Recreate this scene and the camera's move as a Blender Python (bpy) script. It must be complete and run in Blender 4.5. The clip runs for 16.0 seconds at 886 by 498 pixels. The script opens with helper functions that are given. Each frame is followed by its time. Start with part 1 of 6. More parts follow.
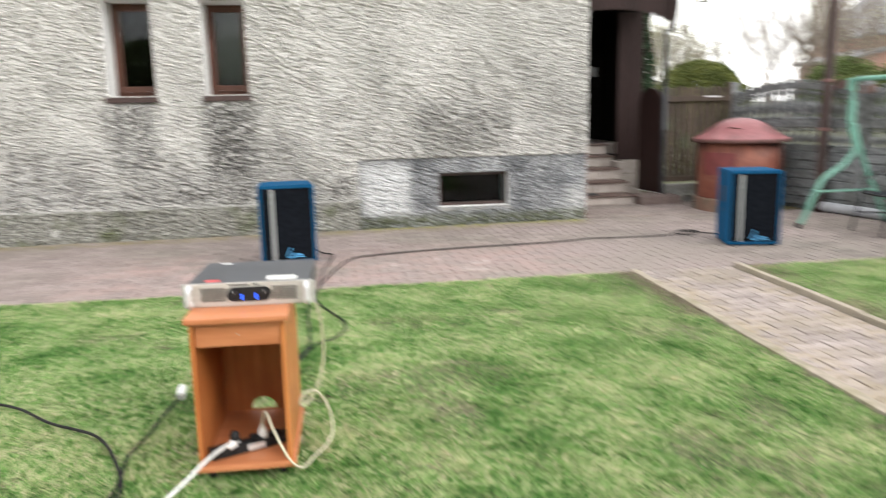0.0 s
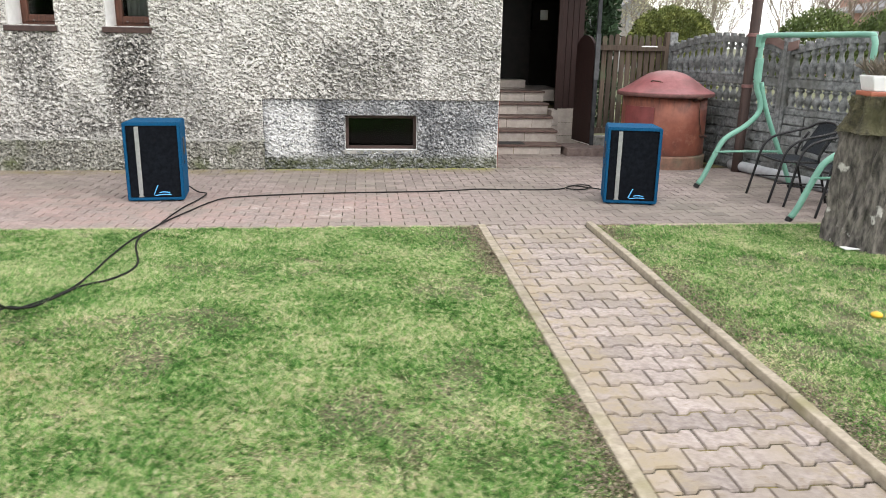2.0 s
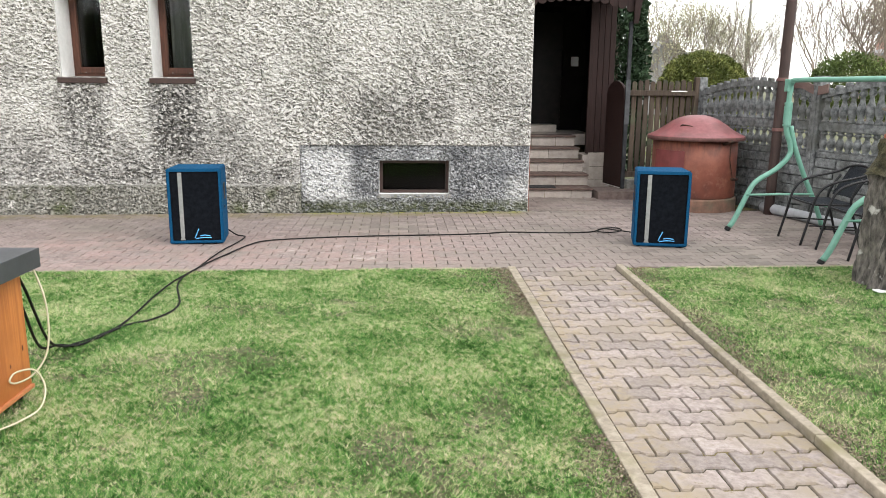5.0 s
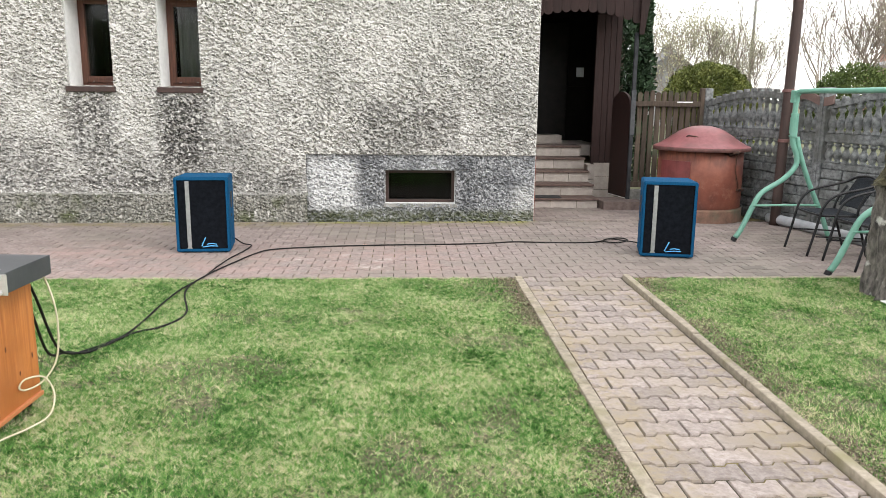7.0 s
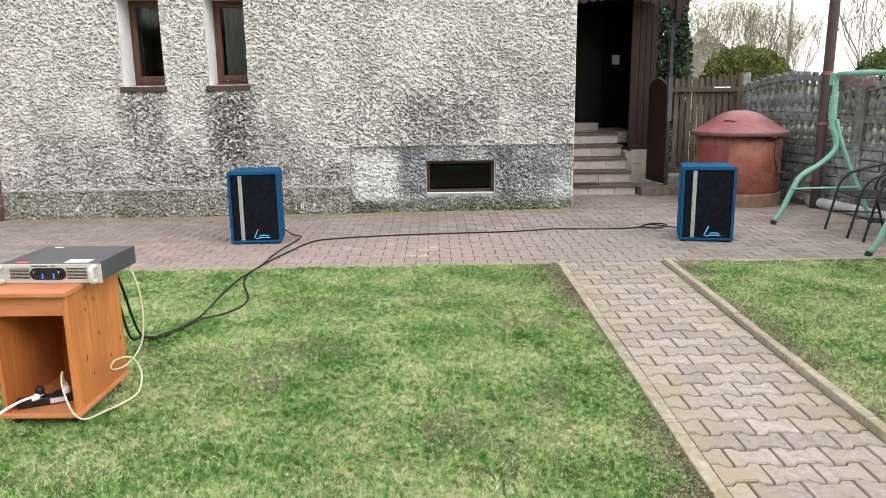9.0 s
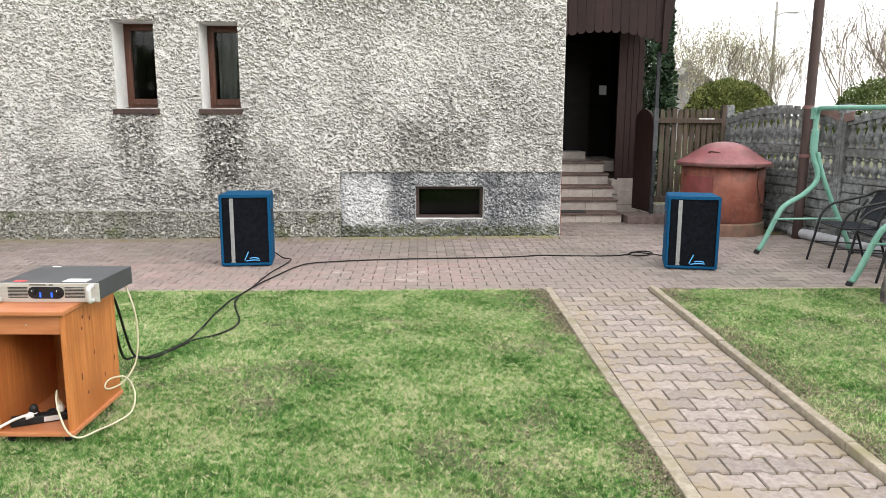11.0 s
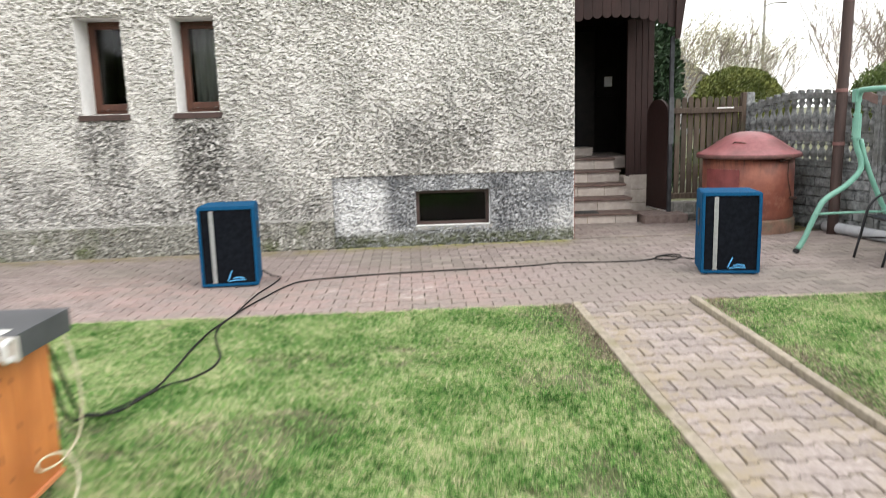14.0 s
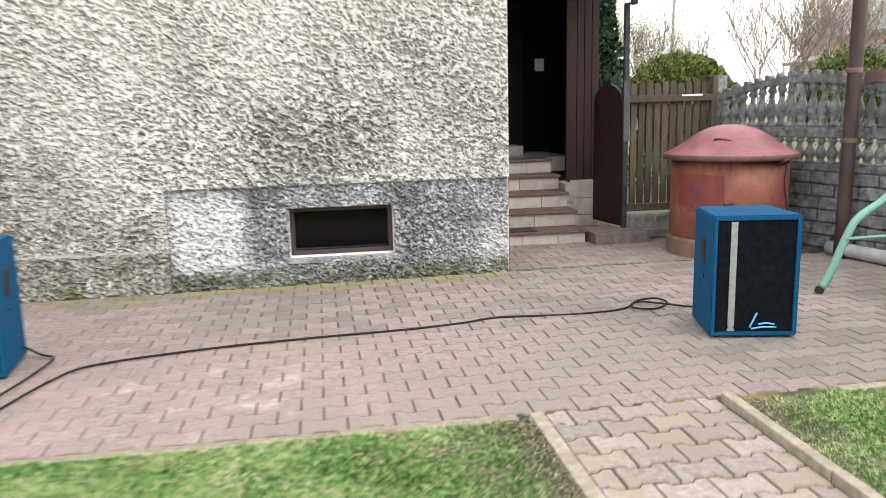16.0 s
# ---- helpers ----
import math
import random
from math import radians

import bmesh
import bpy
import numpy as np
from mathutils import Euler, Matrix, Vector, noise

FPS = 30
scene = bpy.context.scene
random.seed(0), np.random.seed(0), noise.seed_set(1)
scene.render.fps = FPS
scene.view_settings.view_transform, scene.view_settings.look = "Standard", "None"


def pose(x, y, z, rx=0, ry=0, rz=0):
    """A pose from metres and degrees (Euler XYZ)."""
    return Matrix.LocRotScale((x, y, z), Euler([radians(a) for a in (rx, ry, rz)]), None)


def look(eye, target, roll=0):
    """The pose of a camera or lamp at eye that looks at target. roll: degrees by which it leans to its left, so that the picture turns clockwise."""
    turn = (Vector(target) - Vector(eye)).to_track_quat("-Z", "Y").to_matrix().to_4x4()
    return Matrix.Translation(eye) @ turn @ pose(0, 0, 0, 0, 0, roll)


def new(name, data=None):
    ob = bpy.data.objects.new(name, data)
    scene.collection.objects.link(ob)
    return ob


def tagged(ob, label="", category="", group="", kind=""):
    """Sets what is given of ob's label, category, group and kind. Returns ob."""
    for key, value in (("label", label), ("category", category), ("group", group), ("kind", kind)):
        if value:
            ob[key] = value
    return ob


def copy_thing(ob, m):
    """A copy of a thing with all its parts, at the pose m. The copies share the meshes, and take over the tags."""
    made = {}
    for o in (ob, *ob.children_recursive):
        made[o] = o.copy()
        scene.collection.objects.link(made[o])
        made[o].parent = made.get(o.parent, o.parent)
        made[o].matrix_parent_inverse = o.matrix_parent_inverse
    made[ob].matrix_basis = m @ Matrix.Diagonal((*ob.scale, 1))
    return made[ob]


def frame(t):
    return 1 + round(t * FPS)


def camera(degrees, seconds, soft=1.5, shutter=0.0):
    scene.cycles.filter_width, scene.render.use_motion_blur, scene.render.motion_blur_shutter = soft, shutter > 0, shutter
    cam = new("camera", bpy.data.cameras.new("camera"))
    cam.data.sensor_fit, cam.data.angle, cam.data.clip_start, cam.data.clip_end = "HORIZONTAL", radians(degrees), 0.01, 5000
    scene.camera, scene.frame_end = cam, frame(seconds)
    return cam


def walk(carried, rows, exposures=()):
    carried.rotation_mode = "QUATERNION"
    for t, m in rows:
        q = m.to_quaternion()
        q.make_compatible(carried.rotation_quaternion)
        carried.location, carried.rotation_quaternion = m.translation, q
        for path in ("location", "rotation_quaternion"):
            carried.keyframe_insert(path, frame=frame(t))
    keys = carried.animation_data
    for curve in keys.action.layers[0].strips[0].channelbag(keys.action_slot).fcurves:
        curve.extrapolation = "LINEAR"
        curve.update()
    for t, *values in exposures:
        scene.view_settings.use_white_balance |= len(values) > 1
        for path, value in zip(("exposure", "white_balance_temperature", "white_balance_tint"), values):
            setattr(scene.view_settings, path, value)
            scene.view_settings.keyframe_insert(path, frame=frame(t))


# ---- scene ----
cam = camera(60.8, 16.0, soft=0.6, shutter=0.8)
METRES, EYE, TILT, LEAN, TURN = 6.087, 1.4, 0.0, 0.0, -8.3
ROWS = [
    (0.0, 0.0, 0.0, 0.0, -0.23, -10.68, 1.2),
    (0.2, 0.0174, 0.0139, 0.0033, 3.16, -9.99, 1.16),
    (0.3, 0.0425, 0.0108, 0.0045, 3.69, -9.79, 1.17),
    (0.5, 0.0806, -0.0072, 0.0054, 3.64, -10.03, 0.65),
    (0.8, 0.1097, -0.0077, 0.0062, 2.64, -12.25, -0.53),
    (1.0, 0.152, -0.0212, 0.0059, 2.95, -13.35, -1.33),
    (1.3, 0.1884, -0.0175, 0.0076, 2.72, -14.38, -2.52),
    (1.5, 0.2089, -0.0114, 0.0087, 2.55, -14.67, -2.2),
    (1.8, 0.2299, 0.0065, 0.0119, 1.98, -15.29, -1.69),
    (2.0, 0.2492, 0.0123, 0.0131, 2.37, -15.36, -0.99),
    (2.5, 0.2921, 0.0144, 0.0141, 6.01, -15.37, -0.37),
    (3.0, 0.2921, 0.0074, 0.0154, 8.09, -14.61, 0.19),
    (3.5, 0.2649, -0.002, 0.0174, 6.66, -13.94, 1.0),
    (4.0, 0.2576, -0.0068, 0.0175, 5.41, -13.07, 0.21),
    (6.5, 0.2478, -0.0082, 0.0168, 4.8, -11.67, -0.7),
    (7.0, 0.2493, -0.0085, 0.0166, 5.16, -11.4, -0.64),
    (7.5, 0.2504, -0.0105, 0.0168, 5.61, -11.7, -0.53),
    (8.0, 0.2528, -0.0164, 0.0185, 7.51, -12.13, -0.55),
    (8.5, 0.2419, -0.0355, 0.0198, 7.66, -12.36, 0.85),
    (11.0, 0.2335, -0.0613, 0.0226, 6.57, -10.22, -0.17),
    (11.5, 0.2329, -0.0607, 0.0223, 7.08, -10.4, -0.47),
    (12.0, 0.2314, -0.0624, 0.0221, 7.22, -10.51, -0.6),
    (12.5, 0.2261, -0.0632, 0.0217, 8.19, -10.4, -0.79),
    (13.0, 0.2115, -0.0551, 0.0187, 9.35, -10.06, 0.56),
    (13.2, 0.1977, -0.0379, 0.0144, 8.76, -10.26, 1.06),
    (13.5, 0.2011, -0.0112, 0.0088, 7.8, -10.57, 1.62),
    (13.7, 0.1955, 0.0257, 0.0102, 6.75, -10.44, 1.80),
    (14.0, 0.1939, 0.0749, 0.0112, 5.62, -10.04, 1.61),
    (14.2, 0.1836, 0.1177, 0.0116, 4.58, -9.30, 1.47),
    (14.5, 0.1837, 0.1631, 0.011, 1.04, -8.63, 2.33),
    (14.7, 0.1849, 0.2082, 0.0099, -1.88, -9.46, 1.51),
    (15.0, 0.1909, 0.2722, 0.0046, -0.9, -8.4, -0.42),
    (15.2, 0.1868, 0.3246, 0.0031, 0.44, -8.77, -0.91),
    (15.5, 0.1837, 0.3862, 0.0001, 0.41, -9.17, 0.75),
    (15.7, 0.1748, 0.4339, 0.0000, -1.35, -9.78, 1.36),
    (16.0, 0.1911, 0.4922, -0.0045, -1.01, -10.42, 1.46),
]
walk(cam, [(t, pose(0, 0, EYE, TILT, LEAN, TURN) @ pose(METRES * x, METRES * y, METRES * z, 90 + pitch, roll, yaw)) for t, x, y, z, yaw, pitch, roll in ROWS], exposures=[(0.0, 0.10), (3.0, 0.03), (8.5, 0.0), (13.5, 0.02), (14.5, 0.12), (15.5, 0.09), (16.0, 0.22)])

# ---- light: bright overcast sky ----
world = bpy.data.worlds.new("overcast_sky")
scene.world = world
world.use_nodes = True
wt = world.node_tree
wt.nodes.clear()
w_out = wt.nodes.new("ShaderNodeOutputWorld")
w_bg = wt.nodes.new("ShaderNodeBackground")
w_mix = wt.nodes.new("ShaderNodeMixRGB")
w_sky = wt.nodes.new("ShaderNodeTexSky")
w_sky.sky_type = "NISHITA"
w_sky.sun_disc = False
SUN_EL, SUN_ROT = 36.0, 140.0
w_sky.sun_elevation = radians(SUN_EL)
w_sky.sun_rotation = radians(SUN_ROT)
w_cloud = wt.nodes.new("ShaderNodeTexNoise")
w_cloud.inputs["Scale"].default_value = 1.6
w_cloud.inputs["Detail"].default_value = 4
w_ramp = wt.nodes.new("ShaderNodeValToRGB")
w_ramp.color_ramp.elements[0].position = 0.35
w_ramp.color_ramp.elements[0].color = (11.2, 11.2, 11.2, 1)
w_ramp.color_ramp.elements[1].position = 0.7
w_ramp.color_ramp.elements[1].color = (13.9, 13.6, 13.3, 1)
w_co = wt.nodes.new("ShaderNodeTexCoord")
wt.links.new(w_co.outputs["Generated"], w_cloud.inputs["Vector"])
wt.links.new(w_cloud.outputs["Fac"], w_ramp.inputs["Fac"])
w_mix.inputs["Fac"].default_value = 0.85
wt.links.new(w_sky.outputs["Color"], w_mix.inputs["Color1"])
wt.links.new(w_ramp.outputs["Color"], w_mix.inputs["Color2"])
wt.links.new(w_mix.outputs["Color"], w_bg.inputs["Color"])
w_bg.inputs["Strength"].default_value = 0.195
wt.links.new(w_bg.outputs["Background"], w_out.inputs["Surface"])

sun_data = bpy.data.lights.new("sun", "SUN")
sun_data.energy, sun_data.angle, sun_data.color = 1.5, radians(25), (1.0, 0.97, 0.93)
sun = new("sun", sun_data)
sun.matrix_world = look((27, -26, 30), (0, 6, 0))

# ---- materials ----
def mat(name, a, b, scale=6.0, rough=0.7, metal=0.0, bump=0.15, bscale=60.0, c=None, cscale=1.5, clo=0.5, chi=0.7,
        vary=0.0, stretch=(1, 1, 1), detail=5.0, island=False, dist=0.01, local=False, spec=0.5):
    """Two tones at grain size, a third tone in large patches, fine relief, and variation from piece to piece."""
    m = bpy.data.materials.new(name)
    m.use_nodes = True
    nt = m.node_tree
    N, L = nt.nodes, nt.links
    p = N["Principled BSDF"]
    if local:
        src = N.new("ShaderNodeTexCoord").outputs["Object"]
    else:
        src = N.new("ShaderNodeNewGeometry").outputs["Position"]
    mp = N.new("ShaderNodeMapping")
    mp.inputs["Scale"].default_value = stretch
    L.new(src, mp.inputs["Vector"])
    n1 = N.new("ShaderNodeTexNoise")
    n1.inputs["Scale"].default_value, n1.inputs["Detail"].default_value, n1.inputs["Roughness"].default_value = scale, detail, 0.62
    L.new(mp.outputs["Vector"], n1.inputs["Vector"])
    r1 = N.new("ShaderNodeValToRGB")
    r1.color_ramp.elements[0].position, r1.color_ramp.elements[1].position = 0.36, 0.64
    r1.color_ramp.elements[0].color, r1.color_ramp.elements[1].color = (*a, 1), (*b, 1)
    L.new(n1.outputs["Fac"], r1.inputs["Fac"])
    col = r1.outputs["Color"]
    if c:
        n2 = N.new("ShaderNodeTexNoise")
        n2.inputs["Scale"].default_value, n2.inputs["Detail"].default_value = cscale, 6
        L.new(src, n2.inputs["Vector"])
        r2 = N.new("ShaderNodeMapRange")
        r2.inputs["From Min"].default_value, r2.inputs["From Max"].default_value = clo, chi
        L.new(n2.outputs["Fac"], r2.inputs["Value"])
        mx = N.new("ShaderNodeMixRGB")
        mx.inputs["Color2"].default_value = (*c, 1)
        L.new(r2.outputs["Result"], mx.inputs["Fac"])
        L.new(col, mx.inputs["Color1"])
        col = mx.outputs["Color"]
    if vary:
        rnd = N.new("ShaderNodeNewGeometry").outputs["Random Per Island"] if island else N.new("ShaderNodeObjectInfo").outputs["Random"]
        mr = N.new("ShaderNodeMapRange")
        mr.inputs["To Min"].default_value, mr.inputs["To Max"].default_value = 1 - vary, 1 + vary
        L.new(rnd, mr.inputs["Value"])
        hs = N.new("ShaderNodeHueSaturation")
        L.new(mr.outputs["Result"], hs.inputs["Value"])
        L.new(col, hs.inputs["Color"])
        col = hs.outputs["Color"]
    L.new(col, p.inputs["Base Color"])
    p.inputs["Metallic"].default_value = metal
    p.inputs["Specular IOR Level"].default_value = spec
    rr = N.new("ShaderNodeMapRange")
    rr.inputs["To Min"].default_value, rr.inputs["To Max"].default_value = max(0.02, rough - 0.12), min(1.0, rough + 0.12)
    L.new(n1.outputs["Fac"], rr.inputs["Value"])
    L.new(rr.outputs["Result"], p.inputs["Roughness"])
    if bump:
        n3 = N.new("ShaderNodeTexNoise")
        n3.inputs["Scale"].default_value, n3.inputs["Detail"].default_value = bscale, 4
        L.new(mp.outputs["Vector"], n3.inputs["Vector"])
        bp = N.new("ShaderNodeBump")
        bp.inputs["Strength"].default_value, bp.inputs["Distance"].default_value = bump, dist
        L.new(n3.outputs["Fac"], bp.inputs["Height"])
        L.new(bp.outputs["Normal"], p.inputs["Normal"])
    m["col_out"] = col.node.name
    return m


def add_mask(m, colour, lo, hi, size, feather, nscale=9.0, amount=1.0, thr=(0.42, 0.62), stretch=(1, 1, 1)):
    """Ragged noise of one colour, for stains and painted shade, inside a soft box of the world (lo to hi in x and z, of
    any y).
    """
    nt = m.node_tree
    N, L = nt.nodes, nt.links
    p = N["Principled BSDF"]
    old = p.inputs["Base Color"].links[0].from_socket
    pos = N.new("ShaderNodeNewGeometry").outputs["Position"]
    sep = N.new("ShaderNodeSeparateXYZ")
    L.new(pos, sep.inputs["Vector"])
    fac = None
    for axis, a, b in ((size[0], lo[0], hi[0]), (size[1], lo[1], hi[1])):
        for edge, sign in ((a, 1), (b, -1)):
            r = N.new("ShaderNodeMapRange")
            r.interpolation_type = "SMOOTHSTEP"
            r.inputs["From Min"].default_value = edge - sign * feather
            r.inputs["From Max"].default_value = edge + sign * feather
            L.new(sep.outputs[axis], r.inputs["Value"])
            if fac is None:
                fac = r.outputs["Result"]
            else:
                mu = N.new("ShaderNodeMath")
                mu.operation = "MULTIPLY"
                L.new(fac, mu.inputs[0])
                L.new(r.outputs["Result"], mu.inputs[1])
                fac = mu.outputs["Value"]
    mp = N.new("ShaderNodeMapping")
    mp.inputs["Scale"].default_value = stretch
    L.new(pos, mp.inputs["Vector"])
    n = N.new("ShaderNodeTexNoise")
    n.inputs["Scale"].default_value, n.inputs["Detail"].default_value, n.inputs["Roughness"].default_value = nscale, 7, 0.7
    L.new(mp.outputs["Vector"], n.inputs["Vector"])
    r = N.new("ShaderNodeMapRange")
    r.inputs["From Min"].default_value, r.inputs["From Max"].default_value = thr
    r.inputs["To Max"].default_value = amount
    L.new(n.outputs["Fac"], r.inputs["Value"])
    mu = N.new("ShaderNodeMath")
    mu.operation = "MULTIPLY"
    L.new(fac, mu.inputs[0])
    L.new(r.outputs["Result"], mu.inputs[1])
    mx = N.new("ShaderNodeMixRGB")
    mx.inputs["Color2"].default_value = (*colour, 1)
    L.new(mu.outputs["Value"], mx.inputs["Fac"])
    L.new(old, mx.inputs["Color1"])
    L.new(mx.outputs["Color"], p.inputs["Base Color"])
    return m


STUCCO = mat("roughcast", (0.47, 0.455, 0.43), (0.80, 0.785, 0.75), 56, 0.95, bump=0.5, bscale=110, c=(0.52, 0.51, 0.48), cscale=1.1, clo=0.46, chi=0.72, stretch=(0.8, 1, 1.5))
PLINTH = mat("plinth_roughcast", (0.05, 0.053, 0.058), (0.60, 0.61, 0.62), 42, 0.95, bump=0.5, bscale=110, c=(0.10, 0.107, 0.118), cscale=2.6, clo=0.46, chi=0.78)
LOW_PLINTH = mat("low_plinth_roughcast", (0.055, 0.055, 0.048), (0.43, 0.42, 0.375), 36, 0.95, bump=0.5, bscale=110, c=(0.11, 0.125, 0.06), cscale=3, clo=0.52, chi=0.72)
RED_STUCCO = mat("red_roughcast", (0.16, 0.075, 0.065), (0.38, 0.20, 0.17), 40, 0.95, bump=0.6, bscale=90, c=(0.12, 0.06, 0.055), cscale=2)
WHITE = mat("white_reveal_paint", (0.78, 0.78, 0.77), (0.86, 0.86, 0.85), 14, 0.8, bump=0.08)
CONCRETE = mat("grey_concrete", (0.22, 0.215, 0.20), (0.38, 0.37, 0.345), 16, 0.92, bump=0.35, bscale=120, c=(0.16, 0.17, 0.13), cscale=2.5, clo=0.5, chi=0.75)
FENCE_GREY = mat("weathered_fence_concrete", (0.085, 0.090, 0.092), (0.26, 0.27, 0.272), 17, 0.95, bump=0.4, bscale=90, c=(0.10, 0.10, 0.09), cscale=3.0, clo=0.48, chi=0.72)
KERB = mat("kerb_concrete", (0.23, 0.195, 0.15), (0.35, 0.305, 0.24), 24, 0.95, bump=0.35, bscale=140, c=(0.20, 0.18, 0.10), cscale=4, clo=0.5, chi=0.72, vary=0.12)
PAVER = mat("concrete_paver", (0.235, 0.195, 0.178), (0.36, 0.31, 0.285), 34, 0.92, bump=0.4, bscale=190, c=(0.285, 0.24, 0.195), cscale=2.2, clo=0.46, chi=0.66, vary=0.17)
PAVER_FAR = mat("terrace_paver", (0.20, 0.16, 0.147), (0.31, 0.255, 0.238), 30, 0.92, bump=0.3, bscale=170, c=(0.22, 0.19, 0.165), cscale=0.7, clo=0.42, chi=0.66, vary=0.16, island=True)
JOINT = mat("joint_sand_and_moss", (0.03, 0.026, 0.019), (0.085, 0.072, 0.045), 26, 0.98, bump=0.5, bscale=150, c=(0.17, 0.14, 0.05), cscale=3.2, clo=0.48, chi=0.62)
SOIL = mat("lawn_soil", (0.045, 0.038, 0.025), (0.36, 0.31, 0.20), 48, 1.0, bump=1.0, bscale=120, dist=0.02, c=(0.085, 0.10, 0.035), cscale=2.4, clo=0.42, chi=0.62)
FAR_GROUND = mat("far_ground", (0.07, 0.08, 0.035), (0.12, 0.12, 0.06), 0.7, 1.0, bump=0)
BROWN = mat("dark_brown_paint", (0.017, 0.008, 0.007), (0.033, 0.016, 0.0145), 9, 0.62, bump=0.25, bscale=40, stretch=(6, 6, 0.5), vary=0.18, spec=0.25)
# near-black: the shade of enclosed spaces is put into this colour
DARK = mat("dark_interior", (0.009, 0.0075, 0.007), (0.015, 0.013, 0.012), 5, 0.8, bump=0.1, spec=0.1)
WINDOW_WOOD = mat("brown_window_wood", (0.075, 0.027, 0.016), (0.135, 0.052, 0.029), 10, 0.5, bump=0.12, bscale=50, stretch=(5, 5, 0.6))
SILL = mat("brown_sill_metal", (0.034, 0.018, 0.015), (0.058, 0.031, 0.025), 12, 0.5, bump=0.1)
TILE = mat("beige_stair_tile", (0.36, 0.315, 0.28), (0.46, 0.41, 0.37), 12, 0.55, bump=0.1, vary=0.14)
TREAD = mat("worn_brown_tread", (0.075, 0.045, 0.038), (0.13, 0.085, 0.07), 14, 0.75, bump=0.2, c=(0.16, 0.12, 0.10), cscale=5, clo=0.5, chi=0.7)
PIPE = mat("brown_downpipe_paint", (0.13, 0.062, 0.06), (0.19, 0.095, 0.088), 5, 0.45, bump=0.1, stretch=(1, 1, 0.3))
GARAGE = mat("brown_garage_door_paint", (0.15, 0.055, 0.036), (0.20, 0.075, 0.05), 4, 0.55, bump=0.05, stretch=(0.4, 1, 4))

GRIME = (0.045, 0.043, 0.040)
for (xa, xb), (za, zb), am in (((-2.48, -1.9), (0.7, 1.5), 0.85), ((-1.42, -0.85), (0.6, 1.52), 1.0), ((-1.2, -0.3), (0.35, 1.1), 0.5), ((-2.3, -1.3), (0.35, 0.8), 0.4), ((1.0, 2.2), (0.8, 1.45), 0.55), ((-3.6, -2.6), (0.45, 1.0), 0.6), ((-4.1, 0.3), (0.3, 0.55), 0.65), ((2.3, 3.2), (0.8, 1.9), 0.25)):
    add_mask(STUCCO, GRIME, (xa, za), (xb, zb), (0, 2), 0.16, nscale=22, amount=am, thr=(0.43, 0.56))
# dark specks: the shade and dirt of the plaster's pits, put into colour
add_mask(STUCCO, (0.10, 0.095, 0.085), (-5, 0), (4, 5), (0, 2), 0.1, nscale=38, amount=0.9, thr=(0.552, 0.572), stretch=(0.8, 1, 1.3))
# runs of dirt down the wall, and pale runs between them
add_mask(STUCCO, (0.16, 0.155, 0.145), (-4.1, 0.3), (3.2, 1.9), (0, 2), 0.35, nscale=4.5, amount=0.35, thr=(0.50, 0.64), stretch=(1.6, 1, 0.45))
add_mask(STUCCO, (0.66, 0.655, 0.63), (-4.1, 0.35), (0.6, 1.6), (0, 2), 0.25, nscale=6.0, amount=0.5, thr=(0.54, 0.64), stretch=(1.5, 1, 0.25))
add_mask(PLINTH, (0.035, 0.038, 0.044), (2.2, 0.15), (2.85, 0.80), (0, 2), 0.16, nscale=26, amount=0.7, thr=(0.46, 0.56))
add_mask(PLINTH, (0.05, 0.053, 0.06), (0.95, 0.1), (1.35, 0.80), (0, 2), 0.12, nscale=26, amount=0.6, thr=(0.46, 0.56))
add_mask(PLINTH, (0.72, 0.72, 0.715), (0.36, 0.1), (0.95, 0.75), (0, 2), 0.10, nscale=26, amount=0.8, thr=(0.42, 0.50))
add_mask(PLINTH, (0.56, 0.56, 0.55), (2.9, -0.1), (3.3, 0.4), (0, 2), 0.10, nscale=22, amount=0.9, thr=(0.40, 0.52))
add_mask(PLINTH, (0.07, 0.08, 0.03), (0.3, -0.1), (3.3, 0.10), (0, 2), 0.05, nscale=14, amount=0.85, thr=(0.35, 0.55))
add_mask(PAVER_FAR, (0.40, 0.26, 0.235), (-2.2, 5.9), (2.2, 7.6), (0, 1), 0.5, nscale=2.5, amount=0.5, thr=(0.40, 0.64))
add_mask(PAVER_FAR, (0.20, 0.17, 0.06), (-4.0, 8.75), (3.1, 9.2), (0, 1), 0.2, nscale=5, amount=0.75, thr=(0.40, 0.62))
add_mask(PAVER_FAR, (0.27, 0.28, 0.05), (0.4, 8.98), (3.15, 9.3), (0, 1), 0.10, nscale=7, amount=0.85, thr=(0.36, 0.58))
add_mask(PAVER_FAR, (0.52, 0.46, 0.42), (0.3, 6.1), (1.5, 7.0), (0, 1), 0.3, nscale=3.5, amount=0.7, thr=(0.54, 0.66))
add_mask(PAVER, (0.31, 0.25, 0.155), (2.4, 1.0), (2.72, 5.6), (0, 1), 0.12, nscale=12, amount=0.65, thr=(0.44, 0.58))
add_mask(PAVER, (0.29, 0.235, 0.15), (3.16, 1.0), (3.5, 5.6), (0, 1), 0.12, nscale=12, amount=0.65, thr=(0.46, 0.60))
add_mask(PAVER, (0.20, 0.15, 0.085), (2.4, 0.0), (3.5, 6.0), (0, 1), 0.1, nscale=26, amount=0.6, thr=(0.58, 0.68))


